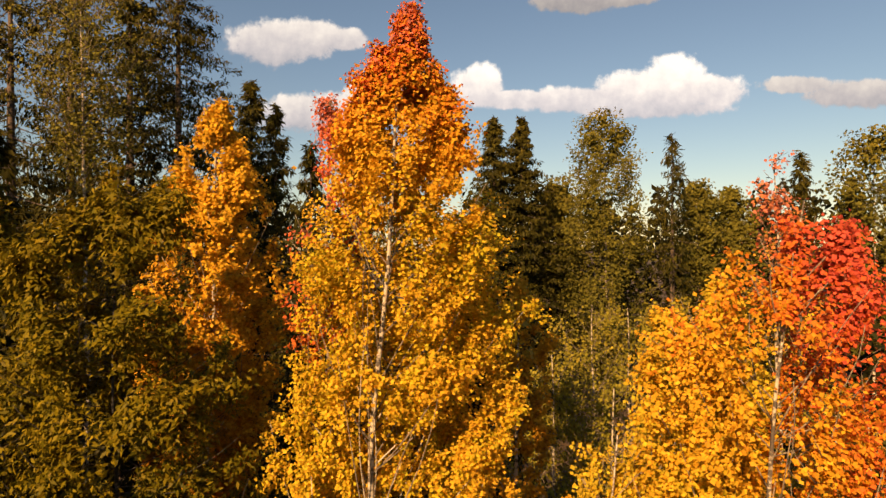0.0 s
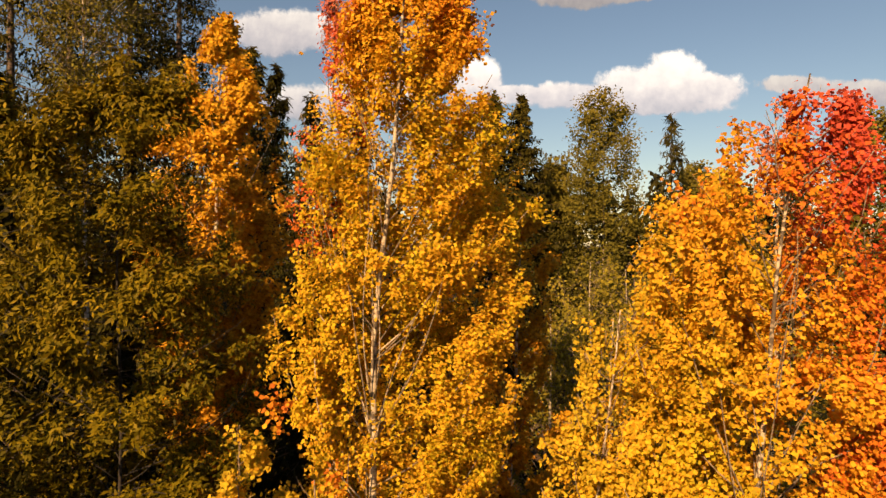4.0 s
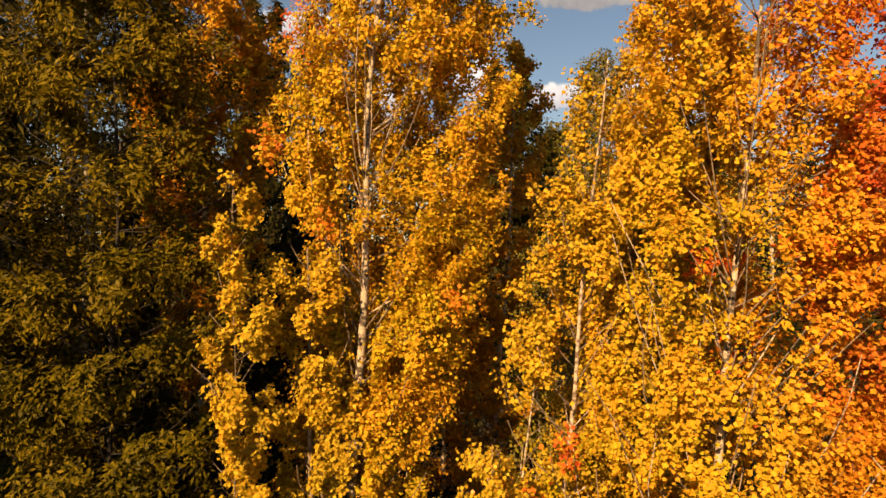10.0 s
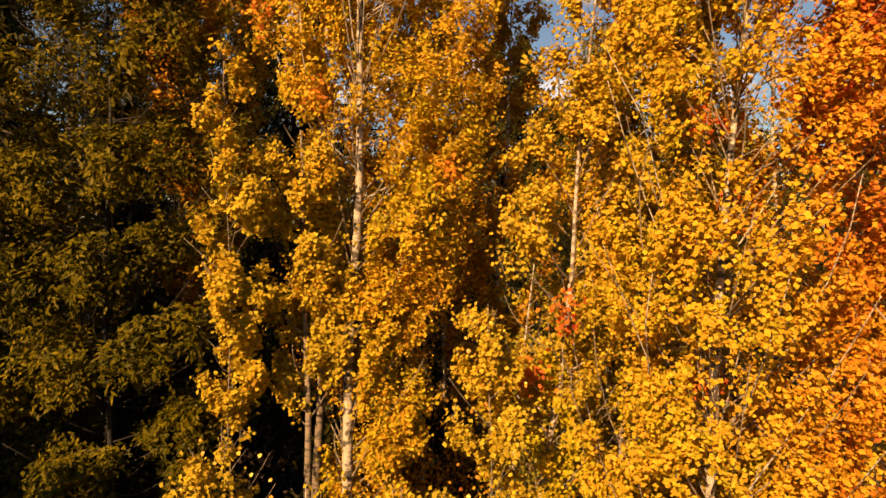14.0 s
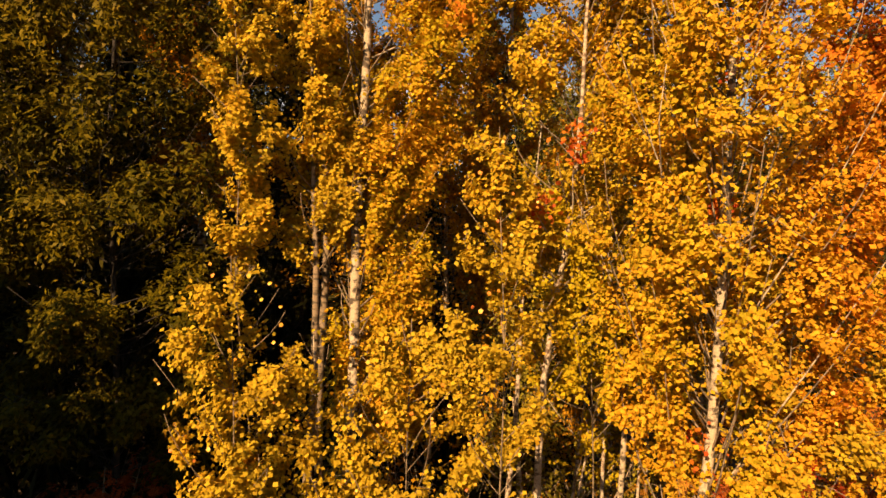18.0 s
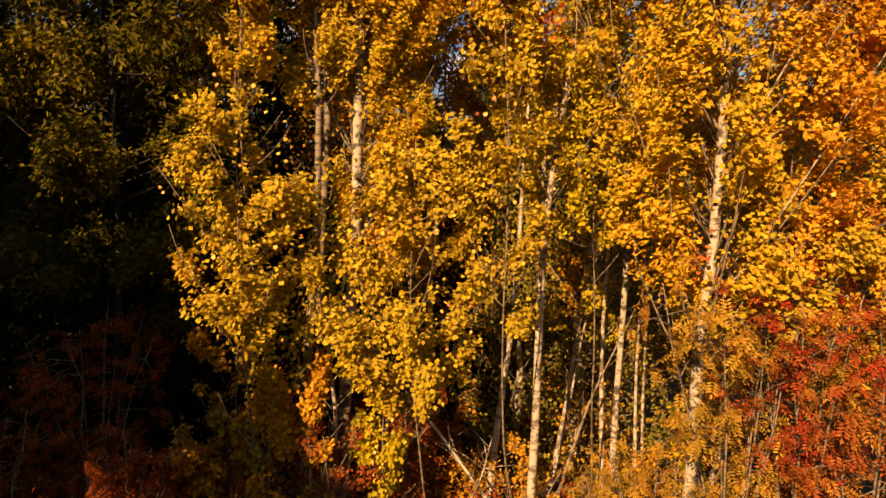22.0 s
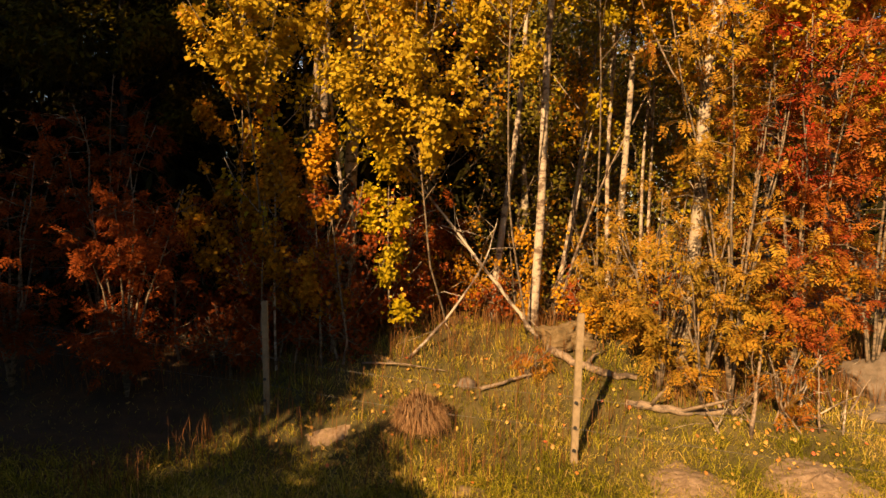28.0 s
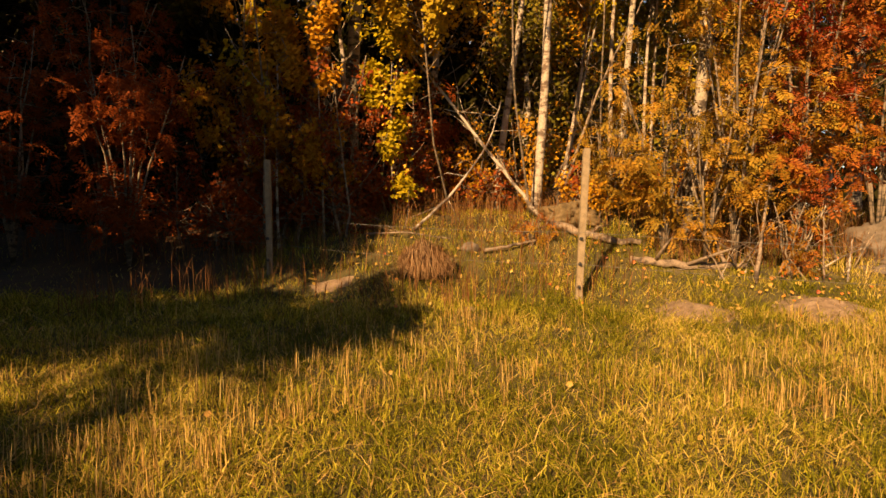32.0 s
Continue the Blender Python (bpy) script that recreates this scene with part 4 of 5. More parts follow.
# ---- trees further in ----
INNER = "trees inside the wood"
for label, x, y, base, top, prof, mat, seed, leaf in (
        ("olive-yellow tree inside the wood", 5.3, 21.0, 5.0, 12.9, [1.4, 2.2, 2.4, 2.4, 2.0, 1.0], olive_leaf, 81, 0.13),
        ("olive-green bushy tree inside the wood", 7.2, 23.0, 5.0, 12.6, [1.4, 2.2, 2.4, 2.4, 2.0, 1.0], olive_leaf, 97, 0.13),
        ("olive-green tree inside the wood", 7.6, 19.5, 5.0, 13.2, [1.2, 2.0, 2.2, 2.0, 1.4, 0.5], olive_leaf, 82, 0.12),
        ("yellow-brown tree inside the wood", 3.6, 19.5, 3.0, 11.4, [1.0, 1.7, 1.9, 1.8, 1.5, 0.8], olive_leaf, 83, 0.12),
        ("yellow tree inside the wood", 5.2, 11.5, 3.0, 10.0, [0.8, 1.4, 1.5, 1.3, 0.9, 0.4], yellow_leaf, 84, 0.08),
        ("gold tree inside the wood", 3.6, 12.4, 3.0, 12.0, [0.7, 1.1, 1.2, 1.0, 0.7, 0.3], olive_leaf, 85, 0.08),
        ("sparse gold tree inside the wood", 0.1, 12.5, 5.5, 10.5, [0.7, 1.2, 1.3, 1.1, 0.8, 0.3], amber_leaf, 86, 0.08),
        ("brown-gold tree inside the wood", -1.6, 11.0, 6.0, 10.0, [0.7, 1.2, 1.3, 1.1, 0.8, 0.3], amber_leaf, 87, 0.08),
        ("yellow tree inside the wood", 1.8, 10.2, 4.6, 8.0, [0.6, 1.1, 1.1, 0.9, 0.3], olive_leaf, 88, 0.075),
        ("yellow-brown tree close behind the edge", 4.5, 9.6, 3.0, 11.6, [0.8, 1.3, 1.4, 1.2, 0.8, 0.3], amber_leaf, 91, 0.08),
        ("gold tree close behind the edge", 6.7, 9.3, 3.0, 12.4, [0.8, 1.3, 1.4, 1.2, 0.8, 0.3], yellow_leaf, 92, 0.08),
        ("yellow-brown young tree behind the pale stems", 1.3, 9.6, 0.9, 4.6, [0.6, 1.0, 1.1, 0.9, 0.4], olive_leaf, 93, 0.07),
        ("brown-gold young tree behind the pale stems", 2.4, 10.0, 0.8, 5.6, [0.7, 1.1, 1.2, 1.0, 0.4], amber_leaf, 94, 0.07),
        ("yellow-brown young tree behind the pale stems", 3.5, 9.8, 0.8, 5.2, [0.7, 1.1, 1.2, 1.0, 0.4], olive_leaf, 95, 0.07),
        ("brown-gold young tree under the tall aspen", -0.2, 9.6, 2.0, 6.2, [0.7, 1.1, 1.2, 1.0, 0.4], amber_leaf, 96, 0.07),
        ("olive tree inside the wood", 8.4, 12.5, 3.0, 12.0, [1.0, 1.6, 1.8, 1.6, 1.0, 0.4], olive_leaf, 89, 0.09),
        ("pink-topped aspen inside the wood", 8.5, 15.0, 8.0, 17.3, [0.9, 1.3, 1.3, 1.0, 0.7, 0.2], blush_leaf, 90, 0.1)):
    broadleaf("tree", label, "tree", INNER, [foot(x, y), (x + 0.1, y, base + 2), (x, y, top)], 0.1, (base, top), prof,
              56, 14, 11, leaf * 0.95, mat, aspen_bark, seed, twig_len=(0.3, 0.75), spread=0.12, gap=-0.4, big_limbs=4, bare=0.25 if seed == 90 else 0.0, shape=OVAL)

# ---- spruces ----
SPRUCES = "spruces of the wood"
spruce("tall old spruce with hanging sunlit sprays", SPRUCES, foot(-10.8, 23.5), 28.5, 7.4, 400, 260, 101, 0.16, 0.5, 0.1, wide=0.3, hollow=-0.3)
spruce("dark spruce at the wood's edge", SPRUCES, foot(-14.6, 19.5), 27.0, 6.4, 260, 150, 102, 0.19, wide=0.28, hollow=-0.35)
spruce("dense dark spruce behind a sparse birch", SPRUCES, foot(-13.6, 25.0), 30.0, 6.4, 320, 90, 97, 0.26, wide=0.34)
spruce("dark tall spruce in the second row", SPRUCES, foot(-17.5, 27.0), 30.0, 6.0, 240, 60, 99, 0.45)
spruce("dark spruce in the shade of the wood", SPRUCES, foot(-13.0, 16.5), 19.0, 4.4, 220, 70, 98, 0.32, wide=0.26)
spruce("pointed spruce in the second row", SPRUCES, foot(-11.1, 33.0), 24.6, 5.0, 300, 60, 103, 0.45)
spruce("narrow dark green spruce tree", SPRUCES, foot(-7.6, 26.0), 21.4, 3.6, 240, 90, 104, 0.26, wide=0.26)
spruce("dark green spruce behind the aspens", SPRUCES, foot(-4.6, 20.0), 18.6, 3.4, 220, 80, 105, 0.24, wide=0.26)
spruce("spruce behind the golden aspen", SPRUCES, foot(-4.4, 30.0), 21.6, 3.8, 220, 40, 106, 0.42)
spruce("spruce standing behind the clearing", SPRUCES, foot(3.7, 45.0), 25.1, 7.4, 320, 100, 107, 0.36, wide=0.3)
spruce("dark pointed spruce behind the clearing", SPRUCES, foot(5.9, 45.5), 25.2, 7.6, 320, 100, 108, 0.36, wide=0.3)
spruce("thin spruce with a bare pale trunk", SPRUCES, foot(17.5, 45.0), 23.8, 4.2, 190, 36, 109, 0.5, bare=0.25)
spruce("green spruce in the far row", SPRUCES, foot(28.0, 46.0), 22.6, 4.2, 220, 32, 110, 0.5)
for i, (x, y, top, reach) in enumerate(((-6.2, 11.2, 12.5, 2.2), (-9.2, 12.0, 15.0, 2.6), (-3.0, 13.0, 13.0, 2.2), (-12.4, 13.0, 15.0, 2.8),
                                        (-6.8, 15.5, 15.0, 2.6), (-0.6, 15.5, 11.0, 2.2), (-7.9, 9.8, 9.0, 2.0), (-4.6, 9.6, 8.0, 1.7), (-1.4, 9.9, 6.5, 1.5), (0.2, 10.6, 6.0, 1.5), (2.0, 12.0, 6.5, 1.6))):
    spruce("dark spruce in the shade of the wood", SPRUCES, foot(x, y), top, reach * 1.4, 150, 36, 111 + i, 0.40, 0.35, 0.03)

# ---- birches further off ----
BIRCHES = "tall birches of the wood"
for label, x, y, top, base, prof, seed, leaf, bare in (
        ("tall sparse birch before an old spruce", -11.6, 18.5, 24.8, 17.6, [0.7, 1.1, 1.4, 1.6, 1.4, 0.8], 121, 0.10, 0.35),
        ("round-topped grey-green birch behind the clearing", 12.2, 45.0, 25.2, 6.0, [2.4, 3.2, 3.4, 3.2, 2.6, 1.2], 122, 0.2, 0.0),
        ("tall yellowing birch at the far side", 31.5, 43.0, 23.6, 8.0, [2.2, 3.0, 3.2, 3.0, 2.4, 1.0], 123, 0.26, 0.1),
        ("yellowing birch in the far row", 36.5, 44.0, 22.6, 8.0, [2.2, 3.0, 3.2, 3.0, 2.4, 1.0], 124, 0.26, 0.1),
        ("small birch in the far row", 21.5, 50.0, 20.5, 8.0, [2.0, 2.4, 2.4, 2.0, 1.4, 0.7], 125, 0.27, 0.0),
        ("small birch in the far row", 9.0, 48.0, 20.8, 8.0, [1.8, 2.2, 2.2, 2.0, 1.4, 0.7], 126, 0.27, 0.0),
        ("yellowing birch in the far row", 25.5, 52.0, 20.2, 8.0, [2.0, 2.6, 2.6, 2.2, 1.4, 0.7], 127, 0.27, 0.0)):
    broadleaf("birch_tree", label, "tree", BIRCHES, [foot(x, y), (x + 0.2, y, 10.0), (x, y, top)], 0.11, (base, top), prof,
              84, 14, 30 if seed == 122 else 14, leaf * 0.97, birch_leaf, birch_bark, seed, twig_len=(0.5, 1.1), spread=0.26, gap=-0.75, gap_scale=2.4, sweep=1.0, long=0.7, big_limbs=6, bare=bare, shape=OVAL, flat=1.0)

# ---- low undergrowth along the foot of the wood ----
urng = np.random.RandomState(77)
for i in range(50):
    x = -3.8 + 8.2 * (i + urng.uniform(0, 0.8)) / 38 if i < 38 else urng.uniform(-2.3, -0.2)
    y = urng.uniform(6.9, 8.6) if i < 38 else urng.uniform(6.7, 7.3)
    if -0.5 < x < 1.7:
        y = max(y, 7.9)
    f = foot(x, y)
    top = f[2] + urng.uniform(0.5, 1.5) + (0.7 if i >= 38 else 0)
    dim = x < -0.6
    broadleaf("undergrowth_shrub", "low twiggy undergrowth with small %s leaves" % ("russet" if dim else "yellow-brown"), "shrub", "undergrowth along the wood",
              [f, (x + urng.uniform(-0.1, 0.1), y, f[2] + 0.3), (x + urng.uniform(-0.25, 0.25), y - 0.1, top)], 0.012, (f[2] + 0.1, top), [0.3, 0.45, 0.4, 0.2],
              12, 8, 12, 0.044, dusk_leaf if dim or i % 3 == 0 else amber_leaf, twig_bark, 200 + i, twig_len=(0.15, 0.4), spread=0.05, gap=-0.2, big_limbs=3, shape=OVAL, width=1.0, drawn=40)

# ---- the far wood, closing the view all round ----
def far_wood():
    rng = np.random.RandomState(7)
    quads = []
    for ring, (near, far, count) in enumerate(((24, 40, 50), (55, 95, 150), (34, 60, 170))):
        for i in range(count):
            a = rng.uniform(-1.05, 1.05) if ring < 2 else rng.uniform(1.1, 5.18)
            d = rng.uniform(near, far)
            x, y = d * math.sin(a), d * math.cos(a)
            if ring == 0:
                top = rng.uniform(7, 11.5)
            elif ring == 2:
                top = d * rng.uniform(0.38, 0.53) + 1
            else:
                top = 15 + d * rng.uniform(0.05, 0.105)
            base = float(rise_at(x, y))
            n = 200 if ring < 2 else 110
            u = rng.uniform(0, 1, n)
            reach = rng.uniform(1.8, 3.2) * (1 - u) ** 0.6
            b = rng.uniform(0, 6.283, n)
            p = np.stack([x + np.cos(b) * reach, y + np.sin(b) * reach, base + (top - base) * u], -1) + rng.normal(size=(n, 3)) * 0.25
            v, _ = leaves(rng, p, 0.6 + 0.006 * d + 0.4 * (ring == 2), 0.6, OVAL, None, 1.2)
            quads.append(v)
    me = gons("far_wood", np.concatenate(quads), 4)
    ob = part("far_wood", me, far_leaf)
    return tagged(ob, "distant mixed wood of spruce and birch", "wood", kind="stuff")


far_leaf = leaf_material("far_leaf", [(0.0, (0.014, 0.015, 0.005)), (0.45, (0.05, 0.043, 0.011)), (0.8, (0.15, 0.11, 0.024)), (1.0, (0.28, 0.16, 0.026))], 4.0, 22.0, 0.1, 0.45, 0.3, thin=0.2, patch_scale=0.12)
far_wood()

# trees behind the viewer whose shade falls on the bank
SHADE = "trees casting shade from the side"
spruce("spruce standing at the side of the field", SHADE, foot(-12.0, -2.5), 19.0, 4.0, 190, 26, 131, 0.5)
spruce("spruce standing at the side of the field", SHADE, foot(-11.2, -0.6), 16.0, 3.6, 180, 26, 132, 0.5)
spruce("spruce standing at the side of the field", SHADE, foot(-7.2, 1.2), 5.2, 1.6, 170, 40, 133, 0.36)
for i, (x, y, top, reach) in enumerate(((-13.5, -4.5, 17.0, 4.2), (-7.1, 3.4, 9.0, 2.0), (-8.6, 2.2, 11.5, 2.6), (-10.5, 0.8, 14.0, 3.0), (-11.0, 4.0, 15.0, 3.0))):
    spruce("spruce standing at the side of the field", SHADE, foot(x, y), top, reach, 170, 26, 141 + i, 0.5, 0.35, 0.02)
# unseen spruces added as blockers: crowns cut for shadow band, dapple and light shaft
spruce("spruce with a bare lower trunk beside the field", SHADE, foot(-6.8, -2.4), 10.0, 3.6, 110, 24, 142, 0.34, 0.25, 0.68)
spruce("thin loose-branched spruce with a bare lower trunk", SHADE, foot(-5.4, -4.6), 6.4, 3.4, 60, 10, 155, 0.28, 0.2, 0.62)
spruce("spruce with a bare lower trunk at the field side", SHADE, foot(-6.8, 1.1), 10.0, 4.2, 170, 44, 158, 0.32, 0.15, 0.68)
spruce("young dense spruce at the side of the field", SHADE, foot(-5.0, 1.7), 4.0, 1.7, 200, 70, 159, 0.26)
spruce("slender young spruce with a bare stem beside the field", SHADE, foot(-5.2, -1.0), 7.5, 1.15, 90, 40, 161, 0.26, 0.15, 0.76)
spruce("low dense spruce beside the fence", SHADE, foot(-5.8, 4.9), 2.9, 1.4, 200, 50, 157, 0.3)
for i, (x, y, top, sprays) in enumerate(((-5.1, -1.45, 5.1, 24), (-4.3, -1.6, 5.5, 10), (-6.1, -1.6, 4.9, 50), (-3.65, -1.6, 4.65, 16), (-7.0, -1.7, 5.2, 50))):
    spruce("young spruce with a bare stem beside the field", SHADE, foot(x, y), top, 2.7, 90, sprays, 151 + i, 0.24, 0.1, 4.05 / top)
spruce("young spruce at the side of the field", SHADE, foot(-5.9, 1.3), 5.1, 2.7, 220, 60, 135, 0.28)


# ---- fence posts and wires ----
def fence_post(at, top, wide, lean, label, clips):
    post = thing("fence_post", at, label, "fence post", "fence posts")
    high = top - at[2]
    bm = bmesh.new()
    bmesh.ops.create_cube(bm, size=1.0, matrix=Matrix.Translation((0, 0, high / 2 - 0.1)) @ Matrix.Diagonal((wide, wide * 0.85, high + 0.2, 1)))
    bmesh.ops.bevel(bm, geom=bm.edges[:], offset=0.006, segments=2, affect="EDGES")
    for v in bm.verts:
        v.co.x += lean * v.co.z + 0.004 * math.sin(v.co.z * 5)
    wood = part("post", bm, post_wood, post)
    for z in clips:
        bm = bmesh.new()
        bmesh.ops.create_cone(bm, cap_ends=True, segments=10, radius1=0.014, radius2=0.009, depth=0.03, matrix=pose(lean * z - wide * 0.2, -wide * 0.42 - 0.013, z, 90))
        bmesh.ops.create_cone(bm, cap_ends=True, segments=10, radius1=0.018, radius2=0.018, depth=0.008, matrix=pose(lean * z - wide * 0.2, -wide * 0.42 - 0.002, z, 90))
        part("insulator", bm, rubber, wood, "small black fence insulator")
    return post


fence_post(foot(1.25, 5.1), 1.73, 0.062, 0.03, "weathered square wooden fence post in sunlight", (0.12, 0.33, 0.56))
fence_post(foot(-1.84, 6.04), 1.70, 0.06, -0.015, "weathered square wooden fence post half in shade", (0.15, 0.38))


# wires between the posts and on to the next ones
fence_post(foot(5.3, 3.9), 1.6, 0.062, 0.0, "weathered square wooden fence post further along", (0.33, 0.56))
fence_post(foot(-6.6, 7.5), 2.1, 0.062, 0.0, "weathered square wooden fence post in the dark", (0.33, 0.56))
for up in (0.33, 0.62):
    t = Tubes()
    line = []
    for (xa, ya), (xb, yb) in (((-6.6, 7.5), (-1.84, 6.04)), ((-1.84, 6.04), (1.25, 5.1)), ((1.25, 5.1), (5.3, 3.9))):
        for s in np.linspace(0, 1, 9)[:-1]:
            z = float(rise_at(xa, ya)) * (1 - s) + float(rise_at(xb, yb)) * s
            line.append((xa + (xb - xa) * s, ya + (yb - ya) * s - 0.045, z + up - 0.16 * s * (1 - s)))
    t.add(line, np.full(len(line), 0.0016), 4)
    tagged(part("fence_wire", t.mesh("fence_wire"), wire_metal), "thin slack fence wire strung between wooden posts", "wire", "fence wires")


# ---- fallen wood ----
def pole(name, label, pts, r0, r1, mat, twigs=0, seed=0, category="fallen log"):
    rng = np.random.RandomState(seed)
    p = np.array(pts, float)
    s = np.linspace(0, 1, 14)
    k = np.linspace(0, 1, len(p))
    line = np.stack([np.interp(s, k, p[:, i]) for i in range(3)], -1)
    line[1:-1] = (line[:-2] + 2 * line[1:-1] + line[2:]) / 4
    line += rng.normal(size=line.shape) * r0 * 0.18
    ob = thing(name, pts[0], label, category)
    o = np.array(pts[0], float)
    t = Tubes()
    t.add(line - o, np.linspace(r0, r1, 14) * rng.uniform(0.9, 1.1, 14), 9)
    stem = part("trunk", t.mesh("trunk"), mat, ob)
    for i in range(twigs):
        a = line[rng.randint(3, 13)]
        d = unit(rng.normal(size=3) + np.array([-0.3, -0.3, 0.6]))
        ln = rng.uniform(0.2, 0.7)
        t = Tubes()
        t.add([a - o, a + d * ln * 0.5 - o, a + d * ln + rng.normal(size=3) * 0.06 - o], [r1 * 0.9, r1 * 0.6, 0.002], 4)
        part("twig", t.mesh("twig"), mat, stem)
    return ob


def on(x, y, up=0.0):
    return (x, y, float(rise_at(x, y)) + up)


pole("leaning_trunk", "dead pale birch trunk leaning over from the bank", [on(1.25, 7.15, 0.02), (0.75, 7.3, 1.75), (-0.15, 7.5, 2.9), (-1.1, 7.6, 4.1)], 0.03, 0.007, pale_wood, 14, 1, "dead tree")
pole("dead_branch", "thin dead branch propped across a leaning trunk", [on(-0.35, 6.7, 0.02), (0.1, 7.0, 1.35), (0.6, 7.3, 2.05), (0.75, 7.4, 2.6)], 0.02, 0.006, pale_wood, 8, 2, "branch")
pole("dead_branch", "grey dead branch standing in the shrubs", [on(1.6, 8.0, 0.02), (2.2, 8.0, 3.0), (2.9, 8.0, 4.4)], 0.025, 0.006, dead_wood, 8, 6, "branch")
pole("fallen_log", "bleached fallen log on the bank", [on(1.32, 6.85, 0.05), on(1.5, 6.55, 0.08), on(1.8, 6.35, 0.06), on(2.2, 6.25, 0.05)], 0.055, 0.035, dead_wood, 3, 3)
pole("fallen_log", "bark-covered fallen log along the grass edge", [on(1.95, 5.85, 0.04), on(2.5, 5.72, 0.045), on(3.1, 5.72, 0.04)], 0.045, 0.03, dead_wood, 3, 4)
pole("dead_branch", "thin fallen branch lying in the grass", [on(0.45, 6.1, 0.03), on(0.9, 6.3, 0.06), on(1.3, 6.4, 0.05)], 0.022, 0.01, dead_wood, 3, 5, "branch")
pole("dead_branch", "thin fallen branch lying in the grass", [on(-0.9, 6.6, 0.05), on(-0.4, 6.45, 0.1), on(0.1, 6.4, 0.04)], 0.012, 0.005, dead_wood, 4, 7, "branch")
pole("dead_branch", "dry branch slanting under a rowan", [on(3.0, 5.35, 0.02), (3.2, 5.6, 1.1), (3.45, 5.9, 1.75)], 0.02, 0.008, dead_wood, 5, 8, "branch")


brng = np.random.RandomState(9)
for i in range(16):
    x, y = brng.uniform(2.7, 4.4), brng.uniform(5.2, 5.75)
    dx, dy, up = brng.uniform(-0.35, 0.45), brng.uniform(-0.1, 0.35), brng.uniform(0.05, 0.75)
    pole("dead_branch", "thin grey dead branch in a brush heap", [on(x, y, 0.02), on(x + dx * 0.5, y + dy * 0.5, up * 0.55 + 0.02), on(x + dx, y + dy, up + 0.02)], 0.011, 0.004, dead_wood if i % 3 else pale_wood, 3, 40 + i, "branch")


# ---- stones, mounds, tussock ----
def lump(name, label, category, at, size, mat, seed, rough=0.25, detail=3):
    bm = bmesh.new()
    bmesh.ops.create_icosphere(bm, subdivisions=detail, radius=1.0)
    for v in bm.verts:
        n = noise.noise(v.co * 1.3 + Vector((seed, 0, 0))) * rough + noise.noise(v.co * 3.5 + Vector((0, seed, 0))) * rough * 0.4
        n += noise.noise(v.co * 9.0 + Vector((seed, seed, 0))) * rough * 0.35
        v.co *= 1 + n
        v.co = Vector((v.co.x * size[0], v.co.y * size[1], v.co.z * size[2]))
    ob = part(name, bm, mat)
    for f in ob.data.polygons:
        f.use_smooth = True
    ob.location = at
    return tagged(ob, label, category)


lump("boulder", "pale grey boulder at the foot of the rowans", "boulder", on(4.85, 6.15, 0.1), (0.40, 0.3, 0.24), stone_grey, 1, 0.4, 4)
lump("boulder", "pale flat stone below a boulder", "boulder", on(4.75, 5.75, 0.02), (0.4, 0.25, 0.12), stone_grey, 2, 0.4, 4)
lump("boulder", "moss-brown boulder behind the fence post", "boulder", on(1.6, 7.05, 0.06), (0.34, 0.27, 0.19), moss_stone, 3, 0.5, 5)
lump("stone", "small white stone in the grass", "stone", on(0.31, 6.2, 0.02), (0.1, 0.08, 0.07), stone_grey, 4)


def mound(label, x, y, wide, deep, high, seed):
    """A crumbly heap that runs out softly into the ground."""
    rings, spokes = 26, 56
    verts, faces = [], []
    for i in range(rings):
        s = i / (rings - 1)
        for j in range(spokes):
            a = 6.2832 * j / spokes
            edge = 1 + 0.28 * noise.noise(Vector((math.cos(a) * 1.5, math.sin(a) * 1.5, seed)))
            px, py = math.cos(a) * s * wide * edge, math.sin(a) * s * deep * edge
            crumb = noise.noise(Vector((px * 9, py * 9, seed))) * 0.25 + noise.noise(Vector((px * 26, py * 26, seed))) * 0.16 + noise.noise(Vector((px * 60, py * 60, seed))) * 0.08
            up = high * math.exp(-3.2 * s * s) * (1 + crumb) + high * 0.3 * crumb - 0.02 * s
            verts.append((px, py, float(rise_at(x + px, y + py)) - float(rise_at(x, y)) + up))
    for i in range(rings - 1):
        for j in range(spokes):
            k = (j + 1) % spokes
            faces.append((i * spokes + j, (i + 1) * spokes + j, (i + 1) * spokes + k, i * spokes + k))
    me = bpy.data.meshes.new("earth_mound")
    me.from_pydata(verts, [], faces)
    me.polygons.foreach_set("use_smooth", np.ones(len(faces), dtype=bool))
    ob = part("earth_mound", me, dry_earth)
    ob.location = on(x, y)
    return tagged(ob, label, "mound", "mounds of dug earth")


mound("pale low heap of crumbly dry earth in the grass", 2.15, 4.75, 0.55, 0.46, 0.065, 5)
mound("wide pale heap of dry earth in the grass", 3.25, 4.72, 0.68, 0.52, 0.075, 6)
mound("flat bare patch of brown dry earth", -1.1, 5.55, 0.45, 0.28, 0.02, 7)
mound("small flat patch of bare earth by the post", 0.25, 4.55, 0.3, 0.2, 0.04, 8)


